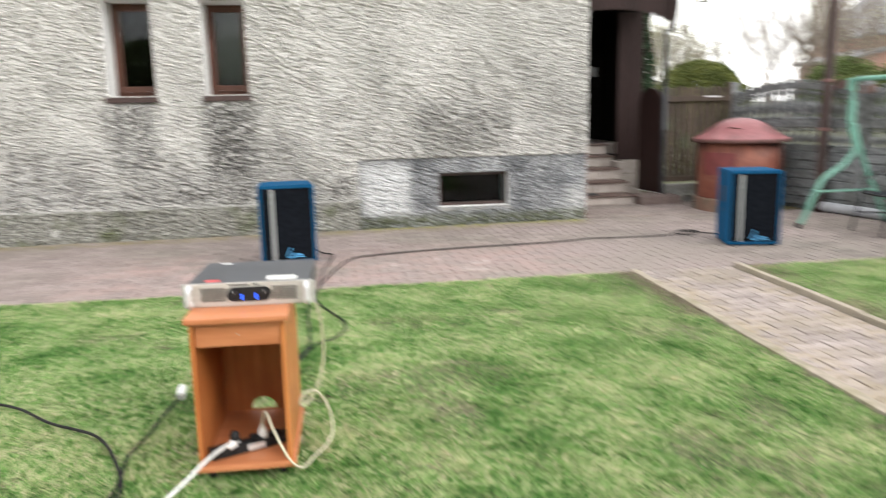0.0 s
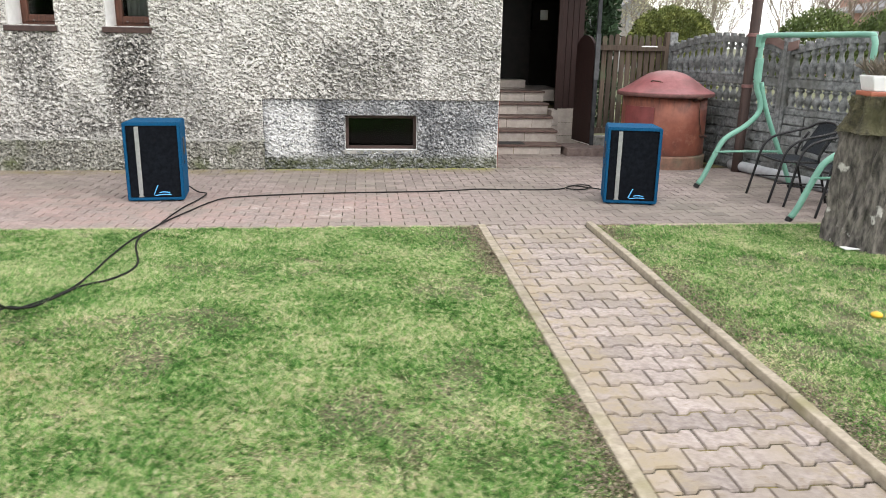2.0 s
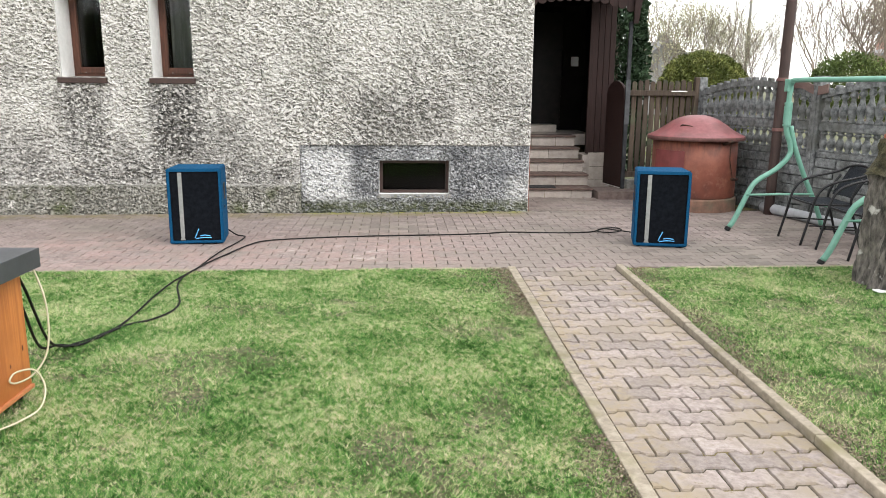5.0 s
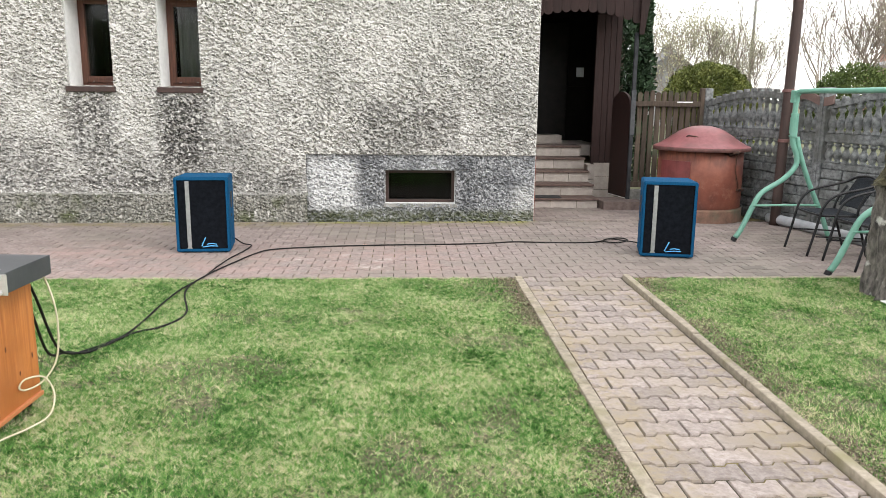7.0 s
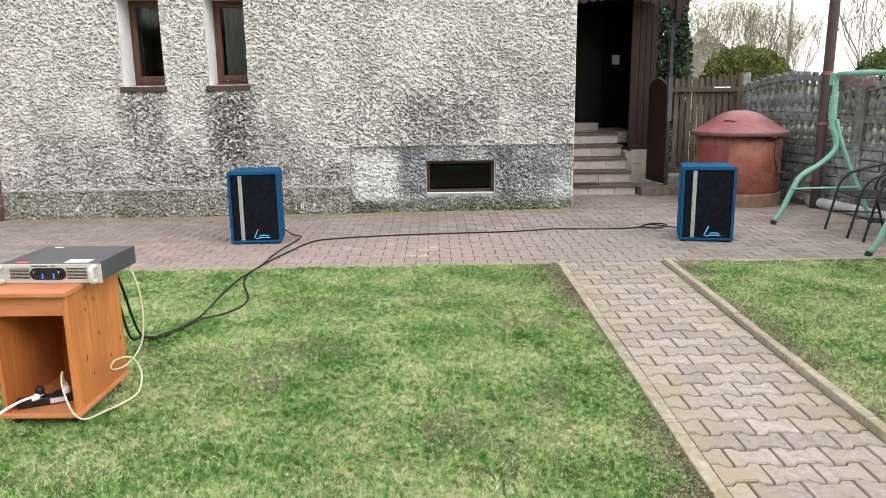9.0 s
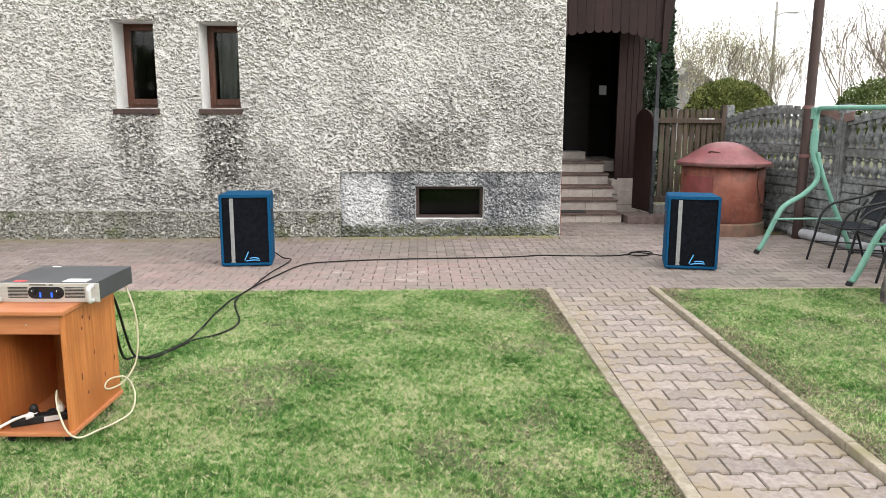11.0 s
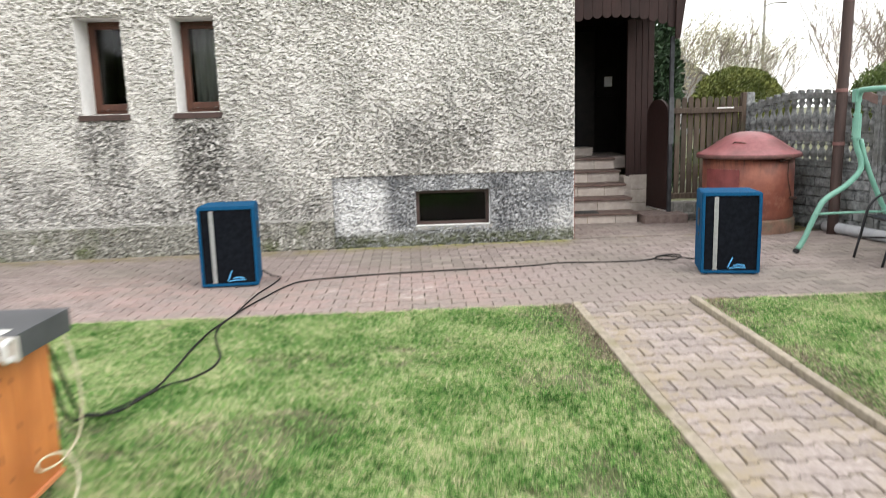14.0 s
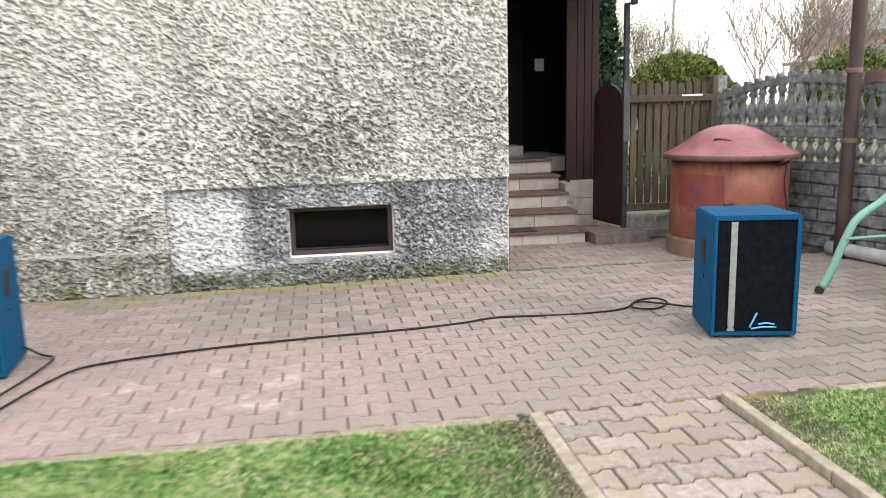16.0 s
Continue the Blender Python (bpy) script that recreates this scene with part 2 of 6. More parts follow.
def glass(name, tint):
    m = bpy.data.materials.new(name)
    m.use_nodes = True
    p = m.node_tree.nodes["Principled BSDF"]
    p.inputs["Base Color"].default_value = (*tint, 1)
    p.inputs["Roughness"].default_value = 0.03
    p.inputs["Transmission Weight"].default_value = 1.0
    p.inputs["IOR"].default_value = 1.3
    return m


GLASS = glass("window_glass", (0.75, 0.80, 0.78))
CELLAR_GLASS = glass("dim_cellar_glass", (0.22, 0.34, 0.36))

# ---- small mesh helpers ----
def box(bm, x0, x1, y0, y1, z0, z1, bevel=0.0):
    r = bmesh.ops.create_cube(bm, size=1.0)
    vs = r["verts"]
    bmesh.ops.scale(bm, vec=(x1 - x0, y1 - y0, z1 - z0), verts=vs)
    bmesh.ops.translate(bm, vec=((x0 + x1) / 2, (y0 + y1) / 2, (z0 + z1) / 2), verts=vs)
    if bevel:
        es = list({e for v in vs for e in v.link_edges})
        bmesh.ops.bevel(bm, geom=es, offset=bevel, segments=2, affect="EDGES", profile=0.6)


def prism(bm, pts, y0, y1):
    """An outline in x and z, given depth from y0 to y1."""
    f = [bm.verts.new((x, y0, z)) for x, z in pts]
    b = [bm.verts.new((x, y1, z)) for x, z in pts]
    bm.faces.new(f)
    bm.faces.new(b[::-1])
    n = len(pts)
    for i in range(n):
        bm.faces.new((f[i], b[i], b[(i + 1) % n], f[(i + 1) % n]))
    bmesh.ops.recalc_face_normals(bm, faces=bm.faces)


def lathe(bm, prof, n=32, caps=True):
    rings = [[bm.verts.new((r * math.cos(2 * math.pi * i / n), r * math.sin(2 * math.pi * i / n), z)) for i in range(n)] for r, z in prof]
    for a, b in zip(rings, rings[1:]):
        for i in range(n):
            bm.faces.new((a[i], a[(i + 1) % n], b[(i + 1) % n], b[i]))
    if caps:
        bm.faces.new(rings[0][::-1])
        bm.faces.new(rings[-1])
    bmesh.ops.recalc_face_normals(bm, faces=bm.faces)


def smooth_line(pts, k=6):
    """A Catmull-Rom line through the points."""
    P = [Vector(p) for p in pts]
    P = [2 * P[0] - P[1]] + P + [2 * P[-1] - P[-2]]
    out = []
    for i in range(1, len(P) - 2):
        for j in range(k):
            t = j / k
            a, b, c, d = P[i - 1:i + 3]
            out.append(0.5 * (2 * b + (c - a) * t + (2 * a - 5 * b + 4 * c - d) * t * t + (3 * b - a - 3 * c + d) * t ** 3))
    out.append(P[-2])
    return out


def tube(bm, pts, r, n=8, k=6, r1=None):
    line = smooth_line(pts, k) if k > 1 else [Vector(p) for p in pts]
    rings, side = [], None
    for i, p in enumerate(line):
        d = (line[min(i + 1, len(line) - 1)] - line[max(i - 1, 0)]).normalized()
        if side is None:
            side = d.cross(Vector((0.3, 0.2, 1))).normalized() if abs(d.z) < 0.95 else d.cross(Vector((1, 0, 0))).normalized()
        side = (side - d * side.dot(d)).normalized()
        up = d.cross(side)
        rr = r if r1 is None else r + (r1 - r) * i / (len(line) - 1)
        rings.append([bm.verts.new(p + rr * (math.cos(2 * math.pi * j / n) * side + math.sin(2 * math.pi * j / n) * up)) for j in range(n)])
    for a, b in zip(rings, rings[1:]):
        for j in range(n):
            bm.faces.new((a[j], a[(j + 1) % n], b[(j + 1) % n], b[j])).smooth = True
    bm.faces.new(rings[0][::-1])
    bm.faces.new(rings[-1])


def finish(name, bm, material, smooth=False):
    me = bpy.data.meshes.new(name)
    bm.to_mesh(me)
    bm.free()
    me.materials.append(material)
    if smooth:
        for p in me.polygons:
            p.use_smooth = True
    return me


def part(name, bm, material, parent=None, label="", smooth=False):
    ob = new(name, finish(name, bm, material, smooth))
    ob.parent = parent
    return tagged(ob, label) if label else ob


def boxpart(name, material, parent, *dims, bevel=0.0, label=""):
    bm = bmesh.new()
    box(bm, *dims, bevel=bevel)
    return part(name, bm, material, parent, label)


def tubepart(name, material, parent, pts, r, n=8, k=6, label=""):
    bm = bmesh.new()
    tube(bm, pts, r, n, k)
    return part(name, bm, material, parent, label)


def arrays(name, verts, faces, material, smooth=False):
    me = bpy.data.meshes.new(name)
    me.from_pydata([tuple(v) for v in verts], [], faces)
    me.materials.append(material)
    if smooth:
        me.polygons.foreach_set("use_smooth", np.ones(len(me.polygons), dtype=bool))
    me.update()
    return me


_tables = [np.random.RandomState(11 + i).rand(257, 257) for i in range(6)]


def vnoise(x, y, k=0):
    """Smooth value noise of arrays, 0 to 1, one cell a unit."""
    t = _tables[k]
    xi, yi = np.floor(x).astype(int), np.floor(y).astype(int)
    fx, fy = x - xi, y - yi
    fx, fy = fx * fx * (3 - 2 * fx), fy * fy * (3 - 2 * fy)
    xi, yi = xi % 256, yi % 256
    a = t[xi, yi] * (1 - fx) + t[xi + 1, yi] * fx
    b = t[xi, yi + 1] * (1 - fx) + t[xi + 1, yi + 1] * fx
    return a * (1 - fy) + b * fy


def terrace_z(x, y):
    """The paved yard falls a little towards the house."""
    back = min(max((y - 5.9) / 3.25, 0), 1)
    return -back * (0.03 + 0.04 * min(max((3.2 - x) / 7.3, 0), 1))


# ---- ground ----
def sheet(name, x0, x1, y0, y1, zf, material, step, parent=None):
    nx, ny = max(2, int((x1 - x0) / step)), max(2, int((y1 - y0) / step))
    xs, ys = np.linspace(x0, x1, nx), np.linspace(y0, y1, ny)
    verts = [(x, y, zf(x, y)) for y in ys for x in xs]
    faces = [(j * nx + i, j * nx + i + 1, (j + 1) * nx + i + 1, (j + 1) * nx + i) for j in range(ny - 1) for i in range(nx - 1)]
    ob = new(name, arrays(name, verts, faces, material, True))
    ob.parent = parent
    return ob


tagged(sheet("ground", -600, 600, -600, 600, lambda x, y: -0.13, FAR_GROUND, 60), "wide flat ground of grass and earth", "ground", kind="structure")
PATH_L, PATH_R, EDGE_Y, WALL_Y, CORNER_X = 2.53, 3.375, 5.95, 9.15, 3.18


def path_fall(y):
    """The garden path falls a little away from the yard."""
    return -0.05 * np.clip((EDGE_Y - 0.05 - y) / 3.7, 0, 1.3)


def lawn_rise(x, y):
    """The lawn swells gently towards the cabinet's side; works on numbers and arrays."""
    a, b = np.clip((1.9 - x) / 1.9, 0, 1), np.clip((5.7 - y) / 2.6, 0, 1)
    return 0.07 * a * a * (3 - 2 * a) * b * b * (3 - 2 * b) + path_fall(y) * np.clip(x / 2.3, 0, 1)


lawn_z = lambda x, y: float(lawn_rise(x, y)) - 0.010 + 0.012 * float(vnoise(np.array(x * 2.3), np.array(y * 2.3)))
lawn_left = tagged(sheet("lawn_left", -12, PATH_L - 0.06, -9, EDGE_Y - 0.07, lawn_z, SOIL, 0.25), "patchy lawn of short grass on dry soil", "lawn", kind="structure")
lawn_right = tagged(sheet("lawn_right", PATH_R + 0.07, 14, -9, EDGE_Y - 0.07, lawn_z, SOIL, 0.25), "patchy lawn of short grass beside the path", "lawn", kind="structure")
terrace = tagged(sheet("terrace", -12, 6.75, EDGE_Y - 0.07, WALL_Y + 0.02, lambda x, y: terrace_z(x, y) - 0.011, JOINT, 0.4), "paved yard of reddish grey interlocking concrete blocks along the house", "pavement", kind="structure")
yard_side = sheet("side_bed", CORNER_X, 6.75, WALL_Y + 0.02, 11.8, lambda x, y: terrace_z(x, y) - 0.011, JOINT, 0.4, terrace)
garden_path = tagged(sheet("garden_path", PATH_L - 0.06, PATH_R + 0.07, -9, EDGE_Y - 0.07, lambda x, y: float(path_fall(y)) - 0.011, JOINT, 0.3), "straight garden path of worn interlocking concrete blocks between kerbs", "path", kind="structure")

# ---- house front ----
WINDOWS = ((-2.426, -1.915, 1.585, 2.64), (-1.368, -0.888, 1.585, 2.625))
CELLAR = (1.302, 2.174, 0.184, 0.598)


def wall_boxes(name, x0, x1, y0, y1, z0, z1, holes, material, parent=None):
    xs = sorted({x0, x1, *[h[0] for h in holes], *[h[1] for h in holes]})
    zs = sorted({z0, z1, *[h[2] for h in holes], *[h[3] for h in holes]})
    bm = bmesh.new()
    for a, b in zip(xs, xs[1:]):
        run = None
        for c, d in zip(zs, zs[1:]):
            inside = any(h[0] <= (a + b) / 2 <= h[1] and h[2] <= (c + d) / 2 <= h[3] for h in holes)
            if inside:
                if run:
                    box(bm, a, b, y0, y1, *run)
                run = None
            else:
                run = (run[0], d) if run else (c, d)
        if run:
            box(bm, a, b, y0, y1, *run)
    return part(name, bm, material, parent)


def roughcast(name, x0, x1, z0, z1, y, holes, material, parent, amp=0.043, step=0.0086, seed=0):
    """A skin of thrown plaster with real lumps, flat where it meets an opening or an edge."""
    nx, nz = int((x1 - x0) / step) + 1, int((z1 - z0) / step) + 1
    xs, zs = np.linspace(x0, x1, nx), np.linspace(z0, z1, nz)
    for h in holes:
        for v in h[:2]:
            xs[np.argmin(abs(xs - v))] = v
        for v in h[2:]:
            zs[np.argmin(abs(zs - v))] = v
    X, Z = np.meshgrid(xs, zs)
    s = 7.3 * seed
    sk = X + 0.45 * Z
    n = 0.20 * vnoise(sk * 16 + s, Z * 25 + s, 0) + 0.46 * vnoise(sk * 42 + s, Z * 56, 1) + 0.34 * vnoise(X * 76, Z * 84 + s, 2)
    n = np.clip((n - 0.36) / 0.20, 0, 1)
    n = n * (0.55 + 0.6 * vnoise(X * 1.7 + s, Z * 1.7, 3))
    edge = np.ones_like(X)
    for h in holes:
        edge *= ~((X >= h[0] - 1e-4) & (X <= h[1] + 1e-4) & (Z >= h[2] - 1e-4) & (Z <= h[3] + 1e-4))
    edge[:, 0] = edge[:, -1] = 0
    Y = y - 0.003 - amp * n * edge
    verts = np.stack([X, Y, Z], -1).reshape(-1, 3).tolist()
    cx, cz = (xs[:-1] + xs[1:]) / 2, (zs[:-1] + zs[1:]) / 2
    CX, CZ = np.meshgrid(cx, cz)
    keep = np.ones_like(CX, dtype=bool)
    for h in holes:
        keep &= ~((CX > h[0]) & (CX < h[1]) & (CZ > h[2]) & (CZ < h[3]))
    jj, ii = np.nonzero(keep)
    a = jj * nx + ii
    faces = np.stack([a, a + 1, a + nx + 1, a + nx], -1).tolist()
    ob = new(name, arrays(name, verts, faces, material, False))
    ob.parent = parent
    return ob


wall_south = tagged(new("wall_south"), "rough pebbledash house wall in stained off-white with a grey plinth", "wall", kind="structure")
wall_boxes("wall_body", -4.12, CORNER_X, WALL_Y, WALL_Y + 0.45, -0.12, 4.6, (*WINDOWS, CELLAR), WHITE, wall_south)
roughcast("plaster_coat", -4.12, CORNER_X, 0.30, 3.6, WALL_Y - 0.022, (*WINDOWS, (0.33, CORNER_X, 0.0, 0.79)), STUCCO, wall_south)
roughcast("plinth_coat", 0.33, CORNER_X - 0.004, -0.10, 0.79, WALL_Y - 0.001, (CELLAR,), PLINTH, wall_south, amp=0.030, seed=1)
roughcast("low_plinth_coat", -4.12, 0.33, -0.12, 0.30, WALL_Y - 0.053, (), LOW_PLINTH, wall_south, amp=0.032, seed=2)
bm = bmesh.new()
prism(bm, [(-4.12, 0.285), (0.345, 0.285), (0.345, 0.318), (-4.12, 0.318)], WALL_Y - 0.075, WALL_Y)
bmesh.ops.translate(bm, verts=[v for v in bm.verts if v.co.z > 0.3 and v.co.y < WALL_Y - 0.05], vec=(0, 0.03, 0))
# lighter than the plinth: the highlight along the ledge is put into its colour
part("plinth_ledge", bm, CONCRETE, wall_south)
boxpart("plinth_core", LOW_PLINTH, wall_south, -4.12, 0.332, WALL_Y - 0.049, WALL_Y, -0.12, 0.30)
boxpart("upper_wall", STUCCO, wall_south, -4.12, CORNER_X, WALL_Y - 0.03, WALL_Y, 3.6, 4.6)
wall_east = tagged(new("wall_east"), "side wall of the house beside the stairs", "wall", kind="structure")
boxpart("wall_body", STUCCO, wall_east, CORNER_X - 0.35, CORNER_X, WALL_Y + 0.45, 14.5, -0.12, 4.6)
boxpart("corner_trim", mat("red_oxide_paint", (0.19, 0.06, 0.04), (0.27, 0.10, 0.07), 9, 0.7), wall_east, CORNER_X, CORNER_X + 0.012, WALL_Y + 0.02, 10.2, -0.05, 0.80)


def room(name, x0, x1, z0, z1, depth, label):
    """A closed space behind an opening; its shade is put into near-black walls."""
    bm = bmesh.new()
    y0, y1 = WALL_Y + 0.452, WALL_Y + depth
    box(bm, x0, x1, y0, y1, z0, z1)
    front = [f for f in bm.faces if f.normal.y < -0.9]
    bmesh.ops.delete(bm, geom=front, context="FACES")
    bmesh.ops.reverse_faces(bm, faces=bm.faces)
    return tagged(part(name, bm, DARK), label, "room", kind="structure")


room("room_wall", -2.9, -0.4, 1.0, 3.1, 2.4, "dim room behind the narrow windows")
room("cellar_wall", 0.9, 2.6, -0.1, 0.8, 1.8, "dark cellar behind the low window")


def casement(name, x0, x1, z0, z1, label, material, sash=0.042, sill=True, deep=0.36, pane=None):
    w = tagged(new(name), label, "window", kind="structure")
    yf = WALL_Y + deep
    t = 0.040
    for nm, d in (("window_frame", (x0, x0 + t, z0, z1)), ("window_frame", (x1 - t, x1, z0, z1)), ("window_frame", (x0 + t, x1 - t, z1 - t, z1)), ("window_frame", (x0 + t, x1 - t, z0, z0 + t))):
        boxpart(nm, material, w, d[0], d[1], yf, yf + 0.07, d[2], d[3], bevel=0.006)
    a, b, c, d = x0 + t, x1 - t, z0 + t, z1 - t
    if sash:
        for q in ((a, a + sash, c, d), (b - sash, b, c, d), (a + sash, b - sash, d - sash, d), (a + sash, b - sash, c, c + sash * 1.9)):
            boxpart("sash", material, w, q[0], q[1], yf - 0.012, yf + 0.045, q[2], q[3], bevel=0.008)
    p = boxpart("pane", pane or GLASS, w, a + sash - 0.005, b - sash + 0.005, yf + 0.018, yf + 0.024, c + sash * 1.9 - 0.005, d - sash + 0.005)
    p.visible_shadow = False
    if sill:
        bm = bmesh.new()
        box(bm, x0 - 0.03, x1 + 0.03, WALL_Y - 0.085, yf + 0.01, z0 - 0.050, z0 + 0.012, bevel=0.006)
        for v in bm.verts:
            if v.co.y < WALL_Y - 0.05:
                v.co.z -= 0.022
        part("window_sill", bm, SILL, w)
    return w


for k, (x0, x1, z0, z1) in enumerate(WINDOWS):
    w = casement("window_%d" % (k + 1), x0 + 0.002, x1 - 0.002, z0, z1 - 0.002, "narrow brown wooden casement window with a metal sill", WINDOW_WOOD)
    for q in (0.28, 0.72):
        boxpart("drain_cap", CONCRETE, w, x0 + (x1 - x0) * q - 0.012, x0 + (x1 - x0) * q + 0.012, WALL_Y + 0.338, WALL_Y + 0.347, z0 + 0.052, z0 + 0.060)
w3 = casement("window_3", *CELLAR, "low cellar window with a thin brown frame", SILL, sash=0.0, sill=False, deep=0.10, pane=CELLAR_GLASS)
boxpart("window_sill", CONCRETE, w3, CELLAR[0] - 0.03, CELLAR[1] + 0.03, WALL_Y - 0.025, WALL_Y + 0.1, CELLAR[2] - 0.05, CELLAR[2] - 0.002, bevel=0.006)

# neighbouring part of the house with a garage door
wall_west = tagged(new("wall_west"), "reddish brown pebbledash wall of the garage beside the house", "wall", kind="structure")
DOOR = (-7.2, -4.46, -0.2, 1.86)
wall_boxes("wall_body", -11.0, -4.12, WALL_Y + 0.02, WALL_Y + 0.35, -0.12, 4.6, (DOOR,), RED_STUCCO, wall_west)
roughcast("plaster_coat", -5.4, -4.12, 0.28, 3.6, WALL_Y + 0.01, ((-7.2, -4.46, -1, 1.86),), RED_STUCCO, wall_west, seed=3)
boxpart("plinth_coat", LOW_PLINTH, wall_west, -4.46, -4.12, WALL_Y - 0.01, WALL_Y + 0.02, -0.12, 0.28, bevel=0.005)
door_1 = tagged(new("door_1"), "closed brown garage door with horizontal panels", "garage door", kind="structure")
for i in range(4):
    boxpart("panel", GARAGE, door_1, -7.2, -4.462, WALL_Y + 0.08, WALL_Y + 0.12, -0.06 + i * 0.48, -0.06 + (i + 1) * 0.48 - 0.006, bevel=0.004)
boxpart("threshold", CONCRETE, door_1, -7.2, -4.46, WALL_Y - 0.05, WALL_Y + 0.08, -0.12, -0.05)
# closing walls and roof
house_back = tagged(new("wall_north"), "plain back of the house", "wall", kind="structure")
boxpart("wall_body", STUCCO, house_back, -11, CORNER_X - 0.35, 14.5, 14.8, -0.12, 4.6)
boxpart("wall_body", STUCCO, house_back, -11.3, -11, WALL_Y + 0.02, 14.8, -0.12, 4.6)
roof = tagged(new("roof"), "plain house roof", "roof", kind="structure")
bm = bmesh.new()
prism(bm, [(8.75, 4.6), (11.9, 6.6), (15.1, 4.6), (15.1, 4.72), (11.9, 6.75), (8.75, 4.72)], -11.4, 3.4)
bmesh.ops.rotate(bm, verts=bm.verts, cent=(0, 0, 0), matrix=Matrix(((0, 1, 0), (1, 0, 0), (0, 0, 1))))
bmesh.ops.recalc_face_normals(bm, faces=bm.faces)
part("roof_slab", bm, SILL, roof)

# downpipe at the seam of the two walls
downpipe = tagged(new("downpipe"), "brown painted metal downpipe on the house wall", "downpipe")
tubepart("pipe", PIPE, downpipe, [(-4.14, WALL_Y - 0.085, -0.09), (-4.13, WALL_Y - 0.085, 1.5), (-4.12, WALL_Y - 0.085, 4.5)], 0.058, 14, 4)
for z in (0.12, 1.12, 2.9):
    bm = bmesh.new()
    lathe(bm, [(0.062, -0.014), (0.066, -0.010), (0.066, 0.010), (0.062, 0.014)], 18)
    c = part("collar", bm, PIPE, downpipe)
    c.location = (-4.135, WALL_Y - 0.085, z)

# ---- porch and stairs ----
stairs = tagged(new("stairs"), "outside stairs with beige tiled risers and worn brown treads", "stairs", kind="structure")
STEP_Z = (0.105, 0.272, 0.44, 0.61, 0.775)
for i, z in enumerate(STEP_Z):
    y0 = 10.3 + 0.3 * i
    z0 = STEP_Z[i - 1] if i else -0.06
    s = boxpart("step", JOINT, stairs, CORNER_X + 0.012, 4.30 - 0.0 * i, y0 + 0.008, 11.9, z0 - 0.03, z - 0.03)
    xs = ([CORNER_X + 0.014, 3.45, 3.83, 4.30] if i % 2 else [CORNER_X + 0.014, 3.62, 4.0, 4.30])
    for a, b in zip(xs, xs[1:]):
        boxpart("tile", TILE, stairs, a + 0.003, b - 0.003, y0, y0 + 0.009, z0 + 0.003, z - 0.032, bevel=0.002)
    boxpart("tread", TREAD, stairs, CORNER_X + 0.014, 4.31, y0 - 0.03, y0 + 0.31, z - 0.03, z, bevel=0.008)
boxpart("mat_strip", mat("black_rubber_mat", (0.012, 0.012, 0.012), (0.03, 0.03, 0.03), 40, 0.9), stairs, 3.25, 3.78, 10.3, 10.56, 0.106, 0.116, bevel=0.004)
landing = boxpart("landing", TILE, stairs, CORNER_X + 0.012, 4.69, 11.8, 13.1, 0.60, 0.772)
boxpart("door_step", TILE, stairs, 3.72, 4.15, 12.2, 12.6, 0.775, 0.90, bevel=0.006)
# low tiled wall that carries the boarded side
cheek = tagged(new("cheek_wall"), "low beige tiled wall at the foot of the boarded porch side", "wall", kind="structure")
boxpart("core", JOINT, cheek, 4.415, 4.845, 11.40, 13.0, -0.05, 0.515)
for a, b in ((-0.04, 0.10), (0.10, 0.30), (0.30, 0.52)):
    boxpart("tile", TILE, cheek, 4.415, 4.847, 11.388, 11.40, a + 0.003, b - 0.003, bevel=0.002)
    boxpart("tile", TILE, cheek, 4.31, 4.415, 11.0, 11.40, a + 0.003, b - 0.003, bevel=0.003)

porch = tagged(new("porch"), "dark brown boarded porch with a scalloped board valance", "porch", kind="structure")
for i in range(4):
    x0 = 4.485 + i * 0.09
    boxpart("board", BROWN, porch, x0 + 0.002, x0 + 0.087, 11.395, 11.42, 0.52, 2.75, bevel=0.006)
boxpart("side_boarding", BROWN, porch, 4.785, 4.845, 11.42, 13.1, 0.52, 2.9)
# linings, ceiling and back wall carry the porch's shade as near-black colour
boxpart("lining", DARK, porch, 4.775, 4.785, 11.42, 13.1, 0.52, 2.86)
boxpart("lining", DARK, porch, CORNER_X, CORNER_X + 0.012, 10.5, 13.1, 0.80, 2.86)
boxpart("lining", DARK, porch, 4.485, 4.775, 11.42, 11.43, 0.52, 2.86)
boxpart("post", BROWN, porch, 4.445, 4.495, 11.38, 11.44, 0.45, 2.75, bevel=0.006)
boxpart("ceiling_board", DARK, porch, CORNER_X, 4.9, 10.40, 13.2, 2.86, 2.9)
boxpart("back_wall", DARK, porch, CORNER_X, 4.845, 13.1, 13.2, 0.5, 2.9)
boxpart("roof_slope", SILL, porch, CORNER_X, 5.0, 10.2, 13.2, 3.42, 3.5)
# scalloped valance: each board ends in a round tongue on a shallow arch
nb = 13
for i in range(nb):
    w = (4.79 - 3.19) / nb
    x0 = 3.19 + i * w
    xm = x0 + w / 2
    u = (xm - 3.95) / 0.78
    zb = 2.655 - 0.135 * abs(u) ** 2.2
    pts = [(x0 + 0.002, 3.42), (x0 + 0.002, zb + 0.05)]
    pts += [(xm - (w / 2 - 0.002) * math.cos(a), zb + 0.05 - 0.05 * math.sin(a)) for a in np.linspace(0, math.pi, 9)]
    pts += [(x0 + w - 0.002, zb + 0.05), (x0 + w - 0.002, 3.42)]
    bm = bmesh.new()
    prism(bm, pts, 10.34, 10.362)
    part("valance_board", bm, BROWN, porch)
# added near-black sheet: the shade behind the valance as colour
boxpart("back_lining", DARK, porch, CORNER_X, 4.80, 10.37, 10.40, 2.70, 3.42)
bm = bmesh.new()
